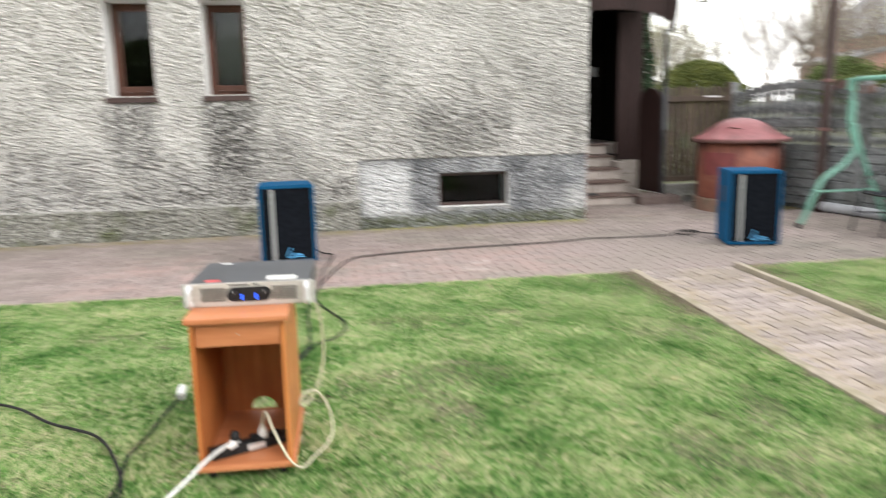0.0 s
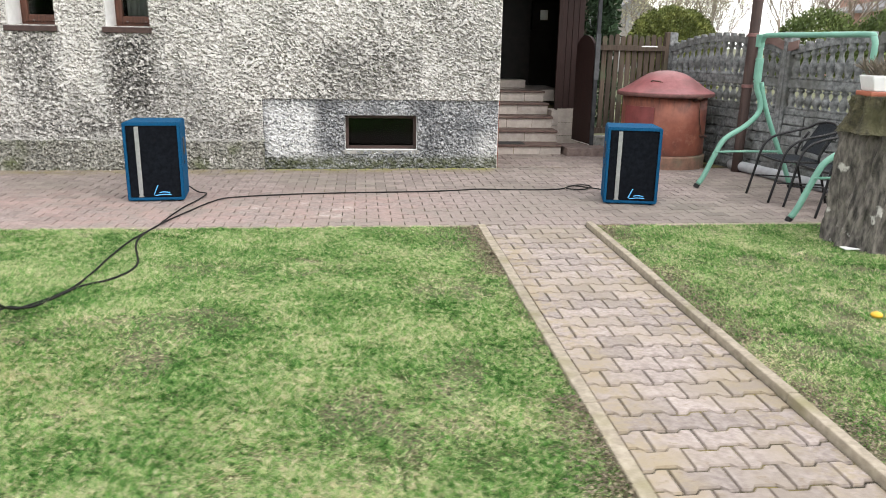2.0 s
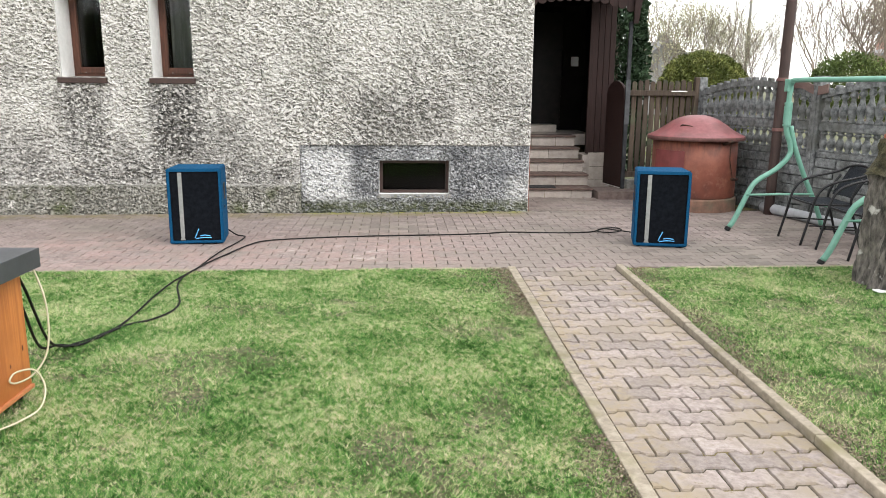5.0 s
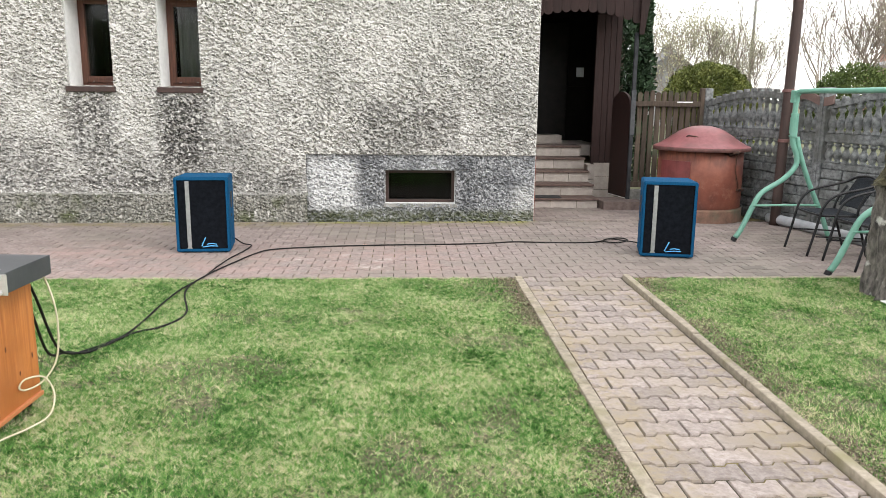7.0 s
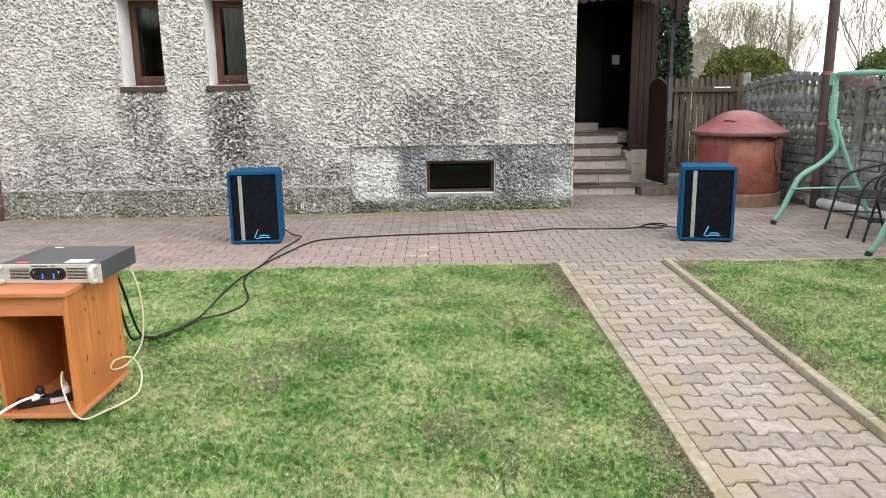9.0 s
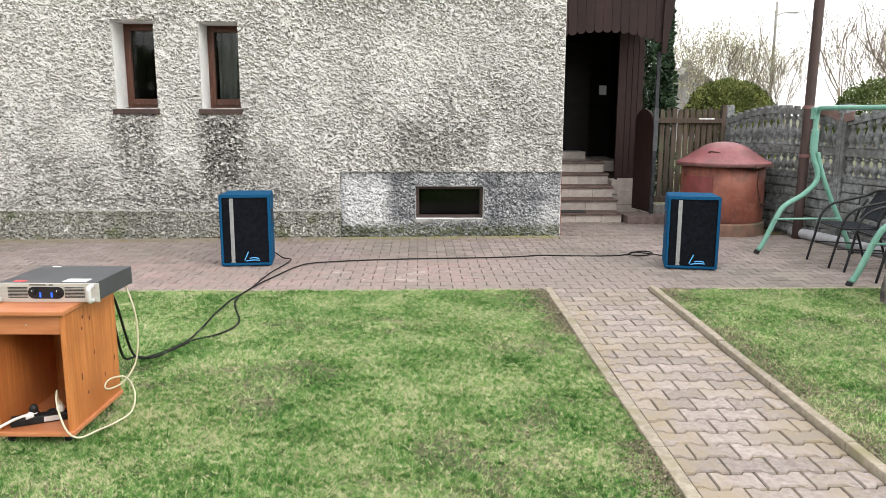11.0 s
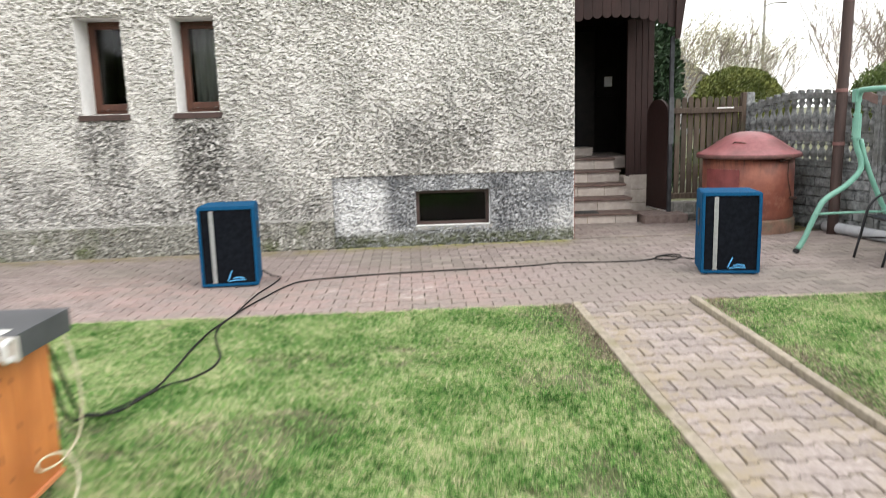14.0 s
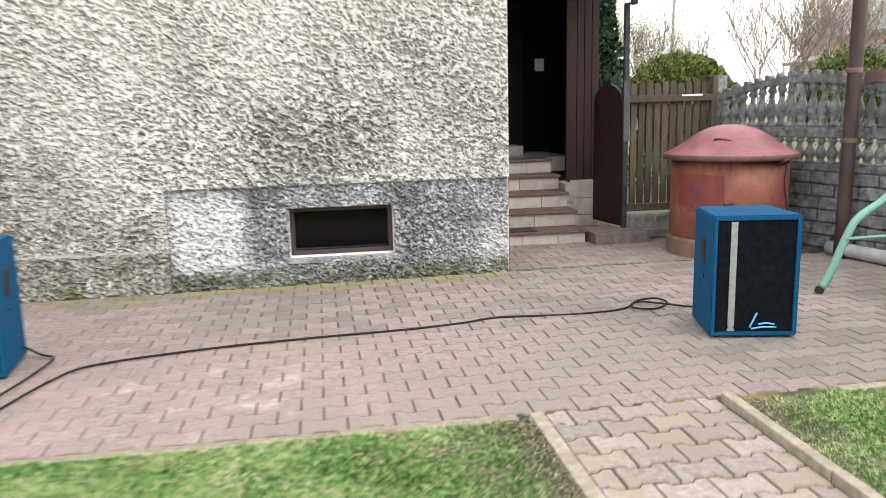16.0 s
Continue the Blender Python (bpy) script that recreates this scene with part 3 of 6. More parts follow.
prism(bm, [(4.77, 2.37), (4.83, 2.37), (4.97, 3.42), (4.80, 3.42), (4.77, 2.9)], 10.30, 10.345)
part("barge_board", bm, BROWN, porch)
porch_post = tagged(new("porch_post"), "slim grey steel post under the porch roof", "post")
boxpart("shaft", mat("grey_steel_paint", (0.030, 0.032, 0.036), (0.055, 0.057, 0.062), 12, 0.75, bump=0.05, spec=0.12), porch_post, 4.735, 4.785, 10.375, 10.425, 0.05, 2.40, bevel=0.004)
boxpart("sleeve", mat("dull_galvanised_steel", (0.06, 0.063, 0.068), (0.10, 0.104, 0.11), 12, 0.75, bump=0.05, spec=0.12), porch_post, 4.727, 4.793, 10.362, 10.372, 1.0, 1.62, bevel=0.003)
threshold = tagged(boxpart("threshold_block", mat("worn_brown_stone", (0.13, 0.095, 0.085), (0.22, 0.17, 0.15), 14, 0.85, bump=0.2), None, 4.33, 4.92, 10.08, 10.62, -0.05, 0.085, bevel=0.012), "small brown stone block under the open gate", "block", kind="structure")

# entrance door at the head of the stairs, the shade put into its colour
front_door = tagged(new("door_2"), "dark entrance door in shade with a white notice", "door", kind="structure")
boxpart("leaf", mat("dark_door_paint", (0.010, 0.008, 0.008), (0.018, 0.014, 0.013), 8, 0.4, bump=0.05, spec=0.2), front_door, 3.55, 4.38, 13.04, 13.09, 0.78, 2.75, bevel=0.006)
boxpart("notice", mat("white_paper", (0.78, 0.80, 0.82), (0.84, 0.85, 0.86), 9, 0.8, bump=0), front_door, 4.51, 4.64, 12.92, 12.925, 1.86, 2.02)
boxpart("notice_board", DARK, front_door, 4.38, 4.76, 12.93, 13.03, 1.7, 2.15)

# ---- garden gate, open, and picket fence ----
gate = tagged(new("garden_gate"), "open solid brown wooden gate with a rounded top", "gate")
pts = [(0.0, 0.0), (0.56, 0.0), (0.56, 1.30)] + [(0.28 + 0.28 * math.cos(a), 1.30 + 0.20 * math.sin(a)) for a in np.linspace(0, math.pi, 13)[1:-1]] + [(0.0, 1.30)]
bm = bmesh.new()
prism(bm, pts, 0.0, 0.035)
leaf = part("leaf", bm, BROWN, gate)
boxpart("bottom_strip", WHITE, gate, 0.0, 0.56, 0.004, 0.03, -0.012, -0.001)
boxpart("latch", mat("dark_iron", (0.02, 0.02, 0.02), (0.05, 0.045, 0.04), 20, 0.5, metal=0.8), gate, 0.50, 0.53, -0.03, 0.0, 0.78, 0.81)
gate.matrix_world = Matrix.Translation((4.765, 10.44, 0.10)) @ pose(0, 0, 0, 0, 0, 100) 

OLD_WOOD = mat("weathered_brown_pickets", (0.05, 0.034, 0.024), (0.10, 0.074, 0.055), 7, 0.85, bump=0.35, bscale=45, stretch=(5, 5, 0.4), c=(0.075, 0.085, 0.05), cscale=3.5, clo=0.5, chi=0.7, vary=0.25)
picket_fence = tagged(new("picket_fence"), "weathered brown picket fence with peeling rail", "fence")
nx = 11
for i in range(nx):
    x0 = 4.85 + i * 0.088
    h = 1.60 + 0.012 * ((i * 7) % 3)
    pts = [(x0, 0.30), (x0 + 0.066, 0.30), (x0 + 0.066, h - 0.035)] + [(x0 + 0.033 + 0.033 * math.cos(a), h - 0.035 + 0.035 * math.sin(a)) for a in np.linspace(0, math.pi, 7)[1:-1]] + [(x0, h - 0.035)]
    bm = bmesh.new()
    prism(bm, pts, 10.47, 10.49)
    part("picket", bm, OLD_WOOD, picket_fence)
boxpart("rail", OLD_WOOD, picket_fence, 4.79, 5.76, 10.425, 10.468, 1.40, 1.475, bevel=0.006)
boxpart("rail", OLD_WOOD, picket_fence, 4.79, 5.76, 10.425, 10.468, 0.25, 0.33, bevel=0.006)
boxpart("peeling_paint", WHITE, picket_fence, 5.40, 5.63, 10.4225, 10.4245, 1.455, 1.471)
boxpart("fence_post", OLD_WOOD, picket_fence, 5.74, 5.80, 10.42, 10.49, -0.05, 1.66, bevel=0.008)
for d in ((4.83, 5.28, 0.185, 0.215), (4.83, 5.28, 0.03, 0.06), (4.83, 4.86, 0.06, 0.185), (4.965, 4.99, 0.06, 0.185), (5.105, 5.13, 0.06, 0.185), (5.25, 5.28, 0.06, 0.185)):
    boxpart("grid_bar", CONCRETE, picket_fence, d[0], d[1], 10.395, 10.425, d[2], d[3], bevel=0.004)
boxpart("base_strip", CONCRETE, picket_fence, 4.80, 5.76, 10.43, 10.48, -0.05, 0.22, bevel=0.01)

# ---- cast concrete fence ----
FA, FB = Vector((5.86, 10.52, 0)), Vector((6.50, 8.52, 0))
FDIR = (FB - FA).normalized()
FLEN = (FB - FA).length
FANG = math.degrees(math.atan2(FDIR.y, FDIR.x))


def baluster_profile(h, r):
    return [(r * k, h * t) for k, t in ((0.9, 0), (0.9, 0.06), (0.55, 0.12), (0.8, 0.25), (1.0, 0.38), (0.85, 0.5), (0.5, 0.66), (0.45, 0.78), (0.8, 0.84), (0.8, 0.9), (0.55, 0.95), (0.9, 1.0))]


def make_panel():
    """One fence bay along +x from post to post: rough stone courses, a short and a tall row of balusters, an arched head."""
    p = tagged(new("concrete_fence"), "grey cast concrete fence bay with balusters over stone courses", "fence", "concrete fence bays")
    rs = random.Random(4)
    L = FLEN - 0.12
    boxpart("base_slab", FENCE_GREY, p, 0.06, 0.06 + L, -0.01, 0.035, -0.05, 0.72)
    z = 0.0
    for row in range(6):
        x = 0.06
        hgt = 0.118
        while x < 0.06 + L - 0.02:
            w = min(rs.uniform(0.16, 0.34), 0.06 + L - x)
            if 0.06 + L - (x + w) < 0.06:
                w = 0.06 + L - x
            bm = bmesh.new()
            box(bm, x + 0.006, x + w - 0.006, -0.038 - rs.uniform(0, 0.014), 0.0, z + 0.005, z + hgt - 0.005, bevel=0.012)
            for v in bm.verts:
                v.co += Vector((rs.uniform(-1, 1), rs.uniform(-1, 1), rs.uniform(-1, 1))) * 0.004
            part("stone", bm, FENCE_GREY, p)
            x += w
        z += hgt + 0.002
    boxpart("rail", FENCE_GREY, p, 0.06, 0.06 + L, -0.035, 0.04, 0.72, 0.79, bevel=0.01)
    boxpart("rail", FENCE_GREY, p, 0.06, 0.06 + L, -0.035, 0.04, 1.03, 1.13, bevel=0.01)
    n = 17
    me1 = me2 = None
    for i in range(n):
        x = 0.06 + L * (i + 0.5) / n
        rise = 0.15 * math.sin(math.pi * (i + 0.5) / n)
        if me1 is None:
            bm = bmesh.new()
            lathe(bm, baluster_profile(0.24, 0.053), 10)
            me1 = finish("baluster", bm, FENCE_GREY, True)
            bm = bmesh.new()
            lathe(bm, baluster_profile(0.32, 0.053), 10)
            me2 = finish("baluster", bm, FENCE_GREY, True)
        for me, zz, sc in ((me1, 0.79, 1.0), (me2, 1.13, (0.27 + rise) / 0.32)):
            b = new("baluster", me)
            b.parent = p
            b.location = (x, 0, zz)
            b.scale = (1, 1, sc)
    # arched head with a row of knobs
    top = [(0.06 + L * i / 24, 1.40 + 0.15 * math.sin(math.pi * i / 24)) for i in range(25)]
    bm = bmesh.new()
    prism(bm, top + [(x, z + 0.07) for x, z in reversed(top)], -0.04, 0.04)
    part("arched_head", bm, FENCE_GREY, p)
    bm = bmesh.new()
    box(bm, -0.03, 0.03, -0.035, 0.035, 0.0, 0.05, bevel=0.014)
    me3 = finish("knob", bm, FENCE_GREY)
    for i in range(15):
        u = (i + 0.5) / 15
        b = new("knob", me3)
        b.parent = p
        b.location = (0.06 + L * u, 0, 1.46 + 0.15 * math.sin(math.pi * u))
    return p


def make_post():
    p = tagged(new("fence_post"), "grey concrete fence post", "post", "concrete fence posts")
    boxpart("shaft", FENCE_GREY, p, -0.06, 0.06, -0.07, 0.07, -0.1, 1.66, bevel=0.012)
    boxpart("groove_lip", FENCE_GREY, p, -0.025, 0.025, -0.085, -0.07, -0.1, 1.66, bevel=0.006)
    return p


panel = make_panel()
panel.matrix_world = Matrix.Translation(FA) @ pose(0, 0, 0, 0, 0, FANG)
post = make_post()
post.matrix_world = Matrix.Translation(FA) @ pose(0, 0, 0, 0, 0, FANG)
for k in (1, 2, 3):
    at = FA + FDIR * FLEN * k
    copy_thing(post, Matrix.Translation(at) @ pose(0, 0, 0, 0, 0, FANG))
    if k < 3:
        copy_thing(panel, Matrix.Translation(at) @ pose(0, 0, 0, 0, 0, FANG))

steel_pole = tagged(new("steel_pole"), "tall rusty brown steel pole beside the concrete fence", "pole")
RUST = mat("rusty_brown_pole", (0.038, 0.022, 0.019), (0.07, 0.042, 0.036), 8, 0.7, bump=0.2, stretch=(2, 2, 0.4))
bm = bmesh.new()
tube(bm, [(6.17, 8.83, -0.1), (6.19, 8.83, 1.6), (6.24, 8.83, 6.2)], 0.060, 16, 3)
part("shaft", bm, RUST, steel_pole)
for z in (1.02, 1.62):
    bm = bmesh.new()
    lathe(bm, [(0.063, -0.02), (0.067, -0.016), (0.067, 0.016), (0.063, 0.02)], 18)
    c = part("clamp", bm, mat("pole_clamp", (0.13, 0.06, 0.055), (0.2, 0.1, 0.09), 9, 0.6), steel_pole)
    c.location = (6.183, 8.83, z)

# ---- red tank ----
tank = tagged(new("tank"), "round rust-red metal tank with a pink domed lid", "tank")
TANK_RED = mat("faded_red_paint", (0.17, 0.048, 0.030), (0.25, 0.085, 0.052), 6, 0.6, bump=0.2, bscale=30, c=(0.10, 0.034, 0.026), cscale=3.2, clo=0.46, chi=0.7)
LID_PINK = mat("faded_pink_lid", (0.19, 0.052, 0.056), (0.28, 0.095, 0.10), 7, 0.42, bump=0.15, bscale=30, c=(0.13, 0.040, 0.038), cscale=4, clo=0.5, chi=0.75)
add_mask(TANK_RED, (0.055, 0.028, 0.022), (4.7, 0.72), (6.1, 0.95), (0, 2), 0.12, nscale=7, amount=0.7, thr=(0.45, 0.62), stretch=(3, 3, 0.5))
add_mask(TANK_RED, (0.30, 0.15, 0.10), (4.7, 0.1), (6.1, 0.5), (0, 2), 0.15, nscale=9, amount=0.5, thr=(0.52, 0.64))
DOOR_RED = mat("red_hatch_paint", (0.13, 0.025, 0.024), (0.19, 0.042, 0.04), 9, 0.6, bump=0.12)
bm = bmesh.new()
lathe(bm, [(0.525, 0.16), (0.53, 0.17), (0.53, 0.55), (0.528, 0.92)], 56)
part("body", bm, TANK_RED, tank, smooth=True)
bm = bmesh.new()
lathe(bm, [(0.555, -0.06), (0.555, 0.14), (0.545, 0.155), (0.52, 0.16)], 48)
part("base_ring", bm, mat("stained_base", (0.14, 0.085, 0.06), (0.26, 0.14, 0.10), 7, 0.9, bump=0.4, c=(0.12, 0.115, 0.08), cscale=4, clo=0.45, chi=0.65), tank, "rust-stained concrete base ring", smooth=False)
bm = bmesh.new()
lathe(bm, [(0.545, 0.895), (0.595, 0.885), (0.603, 0.89), (0.603, 0.93), (0.59, 0.938), (0.545, 0.955), (0.46, 1.005), (0.37, 1.07), (0.28, 1.128), (0.20, 1.163), (0.11, 1.186), (0.02, 1.192)], 56)
part("lid", bm, LID_PINK, tank, "faded pink domed lid", smooth=True)
bm = bmesh.new()
lathe(bm, [(0.600, 0.882), (0.609, 0.886), (0.609, 0.926), (0.600, 0.930)], 56)
part("lid_rim", bm, mat("rusty_lid_rim", (0.07, 0.030, 0.026), (0.15, 0.065, 0.058), 11, 0.7, bump=0.2), tank, "dark rusty rim of the lid", smooth=True)
# hatch, curved on the body
bm = bmesh.new()
a0, a1 = radians(-172), radians(-124)
ring = []
for r in (0.531, 0.545):
    for z in (0.47, 0.76):
        ring.append([bm.verts.new((r * math.cos(a0 + (a1 - a0) * i / 10), r * math.sin(a0 + (a1 - a0) * i / 10), z)) for i in range(11)])
for a, b in ((0, 1), (3, 2), (2, 0), (1, 3)):
    for i in range(10):
        bm.faces.new((ring[a][i], ring[a][i + 1], ring[b][i + 1], ring[b][i]))
for i in (0, 10):
    bm.faces.new((ring[0][i], ring[1][i], ring[3][i], ring[2][i]))
bmesh.ops.recalc_face_normals(bm, faces=bm.faces)
part("hatch", bm, DOOR_RED, tank, "darker red hatch")
IRON = mat("rusty_iron", (0.04, 0.022, 0.018), (0.09, 0.045, 0.03), 20, 0.7, metal=0.3)
def on_tank(a, z, r=0.53):
    return (r * math.cos(radians(a)), r * math.sin(radians(a)), z)
tubepart("hatch_handle", IRON, tank, [on_tank(-123, 0.50, 0.53), on_tank(-122, 0.50, 0.585), on_tank(-116, 0.515, 0.585), on_tank(-115, 0.515, 0.53)], 0.010, 8, 3)
tubepart("lid_hinge", IRON, tank, [on_tank(-72, 0.85, 0.53), on_tank(-71, 0.88, 0.60), on_tank(-64, 0.885, 0.60), on_tank(-62, 0.86, 0.55)], 0.018, 8, 3)
tubepart("chain", IRON, tank, [on_tank(-62, 0.87, 0.56), on_tank(-60, 0.66, 0.545), on_tank(-54, 0.50, 0.545), on_tank(-51, 0.42, 0.545)], 0.006, 6, 4)
tubepart("lever", IRON, tank, [on_tank(-58, 0.415, 0.57), on_tank(-50, 0.405, 0.575), on_tank(-42, 0.40, 0.57)], 0.016, 8, 3)
tubepart("lid_handle", IRON, tank, [(-0.30, -0.24, 1.055), (-0.28, -0.26, 1.075), (-0.19, -0.33, 1.06), (-0.17, -0.33, 1.045)], 0.008, 6, 3)
tank.location = (5.41, 9.45, -0.02)

# ---- loudspeakers ----
BLUE = mat("blue_carpet_covering", (0.0035, 0.048, 0.118), (0.007, 0.09, 0.20), 90, 0.95, bump=0.5, bscale=400, dist=0.003, local=True, spec=0.15)
GRILLE = mat("black_speaker_cloth", (0.003, 0.004, 0.006), (0.008, 0.010, 0.014), 30, 0.9, bump=0.4, bscale=500, dist=0.002, local=True, spec=0.08)
GRILLE_EDGE = mat("grey_silver_strip", (0.30, 0.31, 0.31), (0.40, 0.41, 0.41), 30, 0.5, metal=0.5, bump=0.05, local=True)
LOGO = mat("light_blue_logo", (0.10, 0.42, 0.80), (0.13, 0.48, 0.86), 10, 0.5, bump=0)
BLACK = mat("black_plastic", (0.010, 0.010, 0.011), (0.02, 0.02, 0.021), 30, 0.5, bump=0.1, spec=0.25)


def make_speaker():
    s = tagged(new("loudspeaker"), "blue carpeted loudspeaker cabinet with black grille cloth on the paving", "loudspeaker", "pair of loudspeakers")
    W, D, H, WB, t = 0.51, 0.45, 0.738, 0.465, 0.028
    def outline(y, inset=0.0):
        k = W + (WB - W) * (y / D)
        return k / 2 - inset
    bm = bmesh.new()
    # a tapered shell: outer box with a recess at the front
    vo = {}
    for y in (0.0, D):
        for sx in (-1, 1):
            for z in (0.012, H):
                vo[(y, sx, z)] = bm.verts.new((sx * outline(y), y, z))
    vi = {}
    for y in (0.0, 0.03):
        for sx in (-1, 1):
            for z in (0.012 + t, H - t):
                vi[(y, sx, z)] = bm.verts.new((sx * (W / 2 - t), y, z))
    zo, zi = (0.012, H), (0.012 + t, H - t)
    q = lambda *k: bm.faces.new(k)
    q(vo[(D, -1, zo[0])], vo[(D, -1, zo[1])], vo[(D, 1, zo[1])], vo[(D, 1, zo[0])])
    for sx in (-1, 1):
        q(vo[(0, sx, zo[0])], vo[(0, sx, zo[1])], vo[(D, sx, zo[1])], vo[(D, sx, zo[0])])
        q(vo[(0, sx, zo[0])], vo[(0, sx, zo[1])], vi[(0, sx, zi[1])], vi[(0, sx, zi[0])])
        q(vi[(0, sx, zi[0])], vi[(0, sx, zi[1])], vi[(0.03, sx, zi[1])], vi[(0.03, sx, zi[0])])
    for k in (0, 1):
        q(vo[(0, -1, zo[k])], vo[(0, 1, zo[k])], vo[(D, 1, zo[k])], vo[(D, -1, zo[k])])
        q(vo[(0, -1, zo[k])], vo[(0, 1, zo[k])], vi[(0, 1, zi[k])], vi[(0, -1, zi[k])])
        q(vi[(0, -1, zi[k])], vi[(0, 1, zi[k])], vi[(0.03, 1, zi[k])], vi[(0.03, -1, zi[k])])
    q(vi[(0.03, -1, zi[0])], vi[(0.03, -1, zi[1])], vi[(0.03, 1, zi[1])], vi[(0.03, 1, zi[0])])
    bmesh.ops.recalc_face_normals(bm, faces=bm.faces)
    es = [e for e in bm.edges if all(v in vo.values() for v in e.verts)]
    bmesh.ops.bevel(bm, geom=es, offset=0.009, segments=2, affect="EDGES")
    part("body", bm, BLUE, s)
    boxpart("grille", GRILLE, s, -W / 2 + t + 0.002, W / 2 - t - 0.002, 0.010, 0.028, 0.012 + t + 0.002, H - t - 0.002, bevel=0.006, label="black cloth grille")
    boxpart("silver_strip", GRILLE_EDGE, s, -0.150, -0.112, 0.003, 0.0095, 0.075, H - t - 0.01, bevel=0.002, label="silver trim strip")
    bm = bmesh.new()
    prism(bm, [(-0.155, 0.045), (-0.107, 0.045), (-0.120, 0.078), (-0.142, 0.078)], 0.002, 0.0095)
    part("strip_foot", bm, GRILLE_EDGE, s)
    # the emblem, as plain strokes in its colour
    for st in ([(0.02, 0.155), (0.0, 0.11), (-0.02, 0.065)], [(-0.01, 0.058), (0.06, 0.068), (0.135, 0.066)], [(0.03, 0.085), (0.075, 0.092), (0.125, 0.084)]):
        tubepart("emblem_stroke", LOGO, s, [(x, 0.007, z) for x, z in st], 0.0055, 6, 4)
    # side handles and rubber feet
    for sx in (-1, 1):
        x = sx * (outline(0.2) - 0.001)
        bm = bmesh.new()
        box(bm, min(x, x + sx * 0.006), max(x, x + sx * 0.006), 0.16, 0.25, 0.42, 0.58, bevel=0.003)
        h = part("handle", bm, BLACK, s, "black recessed handle cup")
        boxpart("socket", BLACK, s, x - 0.005, x + 0.005, 0.185, 0.215, 0.33, 0.36)
        for y in (0.05, D - 0.05):
            bm = bmesh.new()
            lathe(bm, [(0.018, 0.0), (0.02, 0.004), (0.02, 0.013)], 12)
            f = part("rubber_foot", bm, BLACK, s)
            f.location = (sx * (outline(y) - 0.05), y, 0)
    return s


speaker = make_speaker()
tagged(speaker, "blue carpeted loudspeaker with black cloth, near the plinth step")
speaker.matrix_world = Matrix.Translation((-0.418, 7.05, terrace_z(-0.4, 7.05))) @ pose(0, 0, 0, 0, 0, 4)
tagged(copy_thing(speaker, Matrix.Translation((4.064, 6.765, terrace_z(4.0, 6.8))) @ pose(0, 0, 0, 0, 0, -11.8)), "blue carpeted loudspeaker with black cloth, beside the red tank")

# ---- cabinet with amplifier ----
PINE = mat("orange_pine_veneer", (0.40, 0.125, 0.032), (0.58, 0.215, 0.066), 5, 0.42, bump=0.06, bscale=30, stretch=(9, 9, 0.4), c=(0.33, 0.10, 0.028), cscale=2.2, clo=0.5, chi=0.72)
PINE_TOP = mat("pine_veneer_top", (0.43, 0.15, 0.058), (0.54, 0.21, 0.09), 5, 0.45, bump=0.06, bscale=30, stretch=(0.6, 7, 7))
KNOT = mat("dark_pine_knot", (0.12, 0.03, 0.012), (0.18, 0.05, 0.02), 60, 0.5, bump=0)
cabinet = tagged(new("cabinet"), "open orange pine bedside cabinet on castors standing on the lawn", "cabinet")
CW, CD = 0.345, 0.55
boxpart("side_panel", PINE, cabinet, -CW / 2, -CW / 2 + 0.018, 0.012, CD, 0.066, 0.622, bevel=0.002)
boxpart("side_panel", PINE, cabinet, CW / 2 - 0.018, CW / 2, 0.012, CD, 0.066, 0.622, bevel=0.002)
# back panel in two halves that leave a half-round hole for the cables
HX, HZ, HR = 0.012, 0.072, 0.056
for sx in (-1, 1):
    edge = sx * (CW / 2 - 0.018)
    arc = [(HX + sx * HR * math.sin(a), HZ + HR * math.cos(a)) for a in np.linspace(0, math.pi / 2, 9)]
    bm = bmesh.new()
    prism(bm, [(edge, 0.066), (edge, 0.622), (HX, 0.622)] + arc + [(HX, HZ), (HX, 0.066)], CD - 0.012, CD - 0.004)
    part("back_panel", bm, PINE, cabinet)
boxpart("bottom_panel", PINE_TOP, cabinet, -CW / 2 - 0.012, CW / 2 + 0.012, -0.004, CD + 0.004, 0.045, 0.066, bevel=0.005)
boxpart("top_panel", PINE_TOP, cabinet, -CW / 2 - 0.014, CW / 2 + 0.014, -0.012, CD + 0.006, 0.622, 0.645, bevel=0.005)
apron = boxpart("drawer_front", PINE_TOP, cabinet, -CW / 2 + 0.020, CW / 2 - 0.020, 0.02, 0.036, 0.528, 0.618, bevel=0.003)
boxpart("lock_dot", CONCRETE, apron, -0.003, 0.003, 0.0175, 0.0198, 0.571, 0.577)
rk = random.Random(8)
for i in range(8):
    y, z, h = rk.uniform(0.1, 0.5), rk.uniform(0.18, 0.58), rk.uniform(0.008, 0.02)
    bm = bmesh.new()
    bmesh.ops.create_circle(bm, cap_ends=True, segments=12, radius=1.0)
    bmesh.ops.scale(bm, verts=bm.verts, vec=(0.007, h, 1))
    bmesh.ops.rotate(bm, verts=bm.verts, cent=(0, 0, 0), matrix=Matrix(((0, 0, 1), (1, 0, 0), (0, 1, 0))))
    bmesh.ops.translate(bm, verts=bm.verts, vec=(CW / 2 + 0.0012, y, z))
    part("knot", bm, KNOT, cabinet)
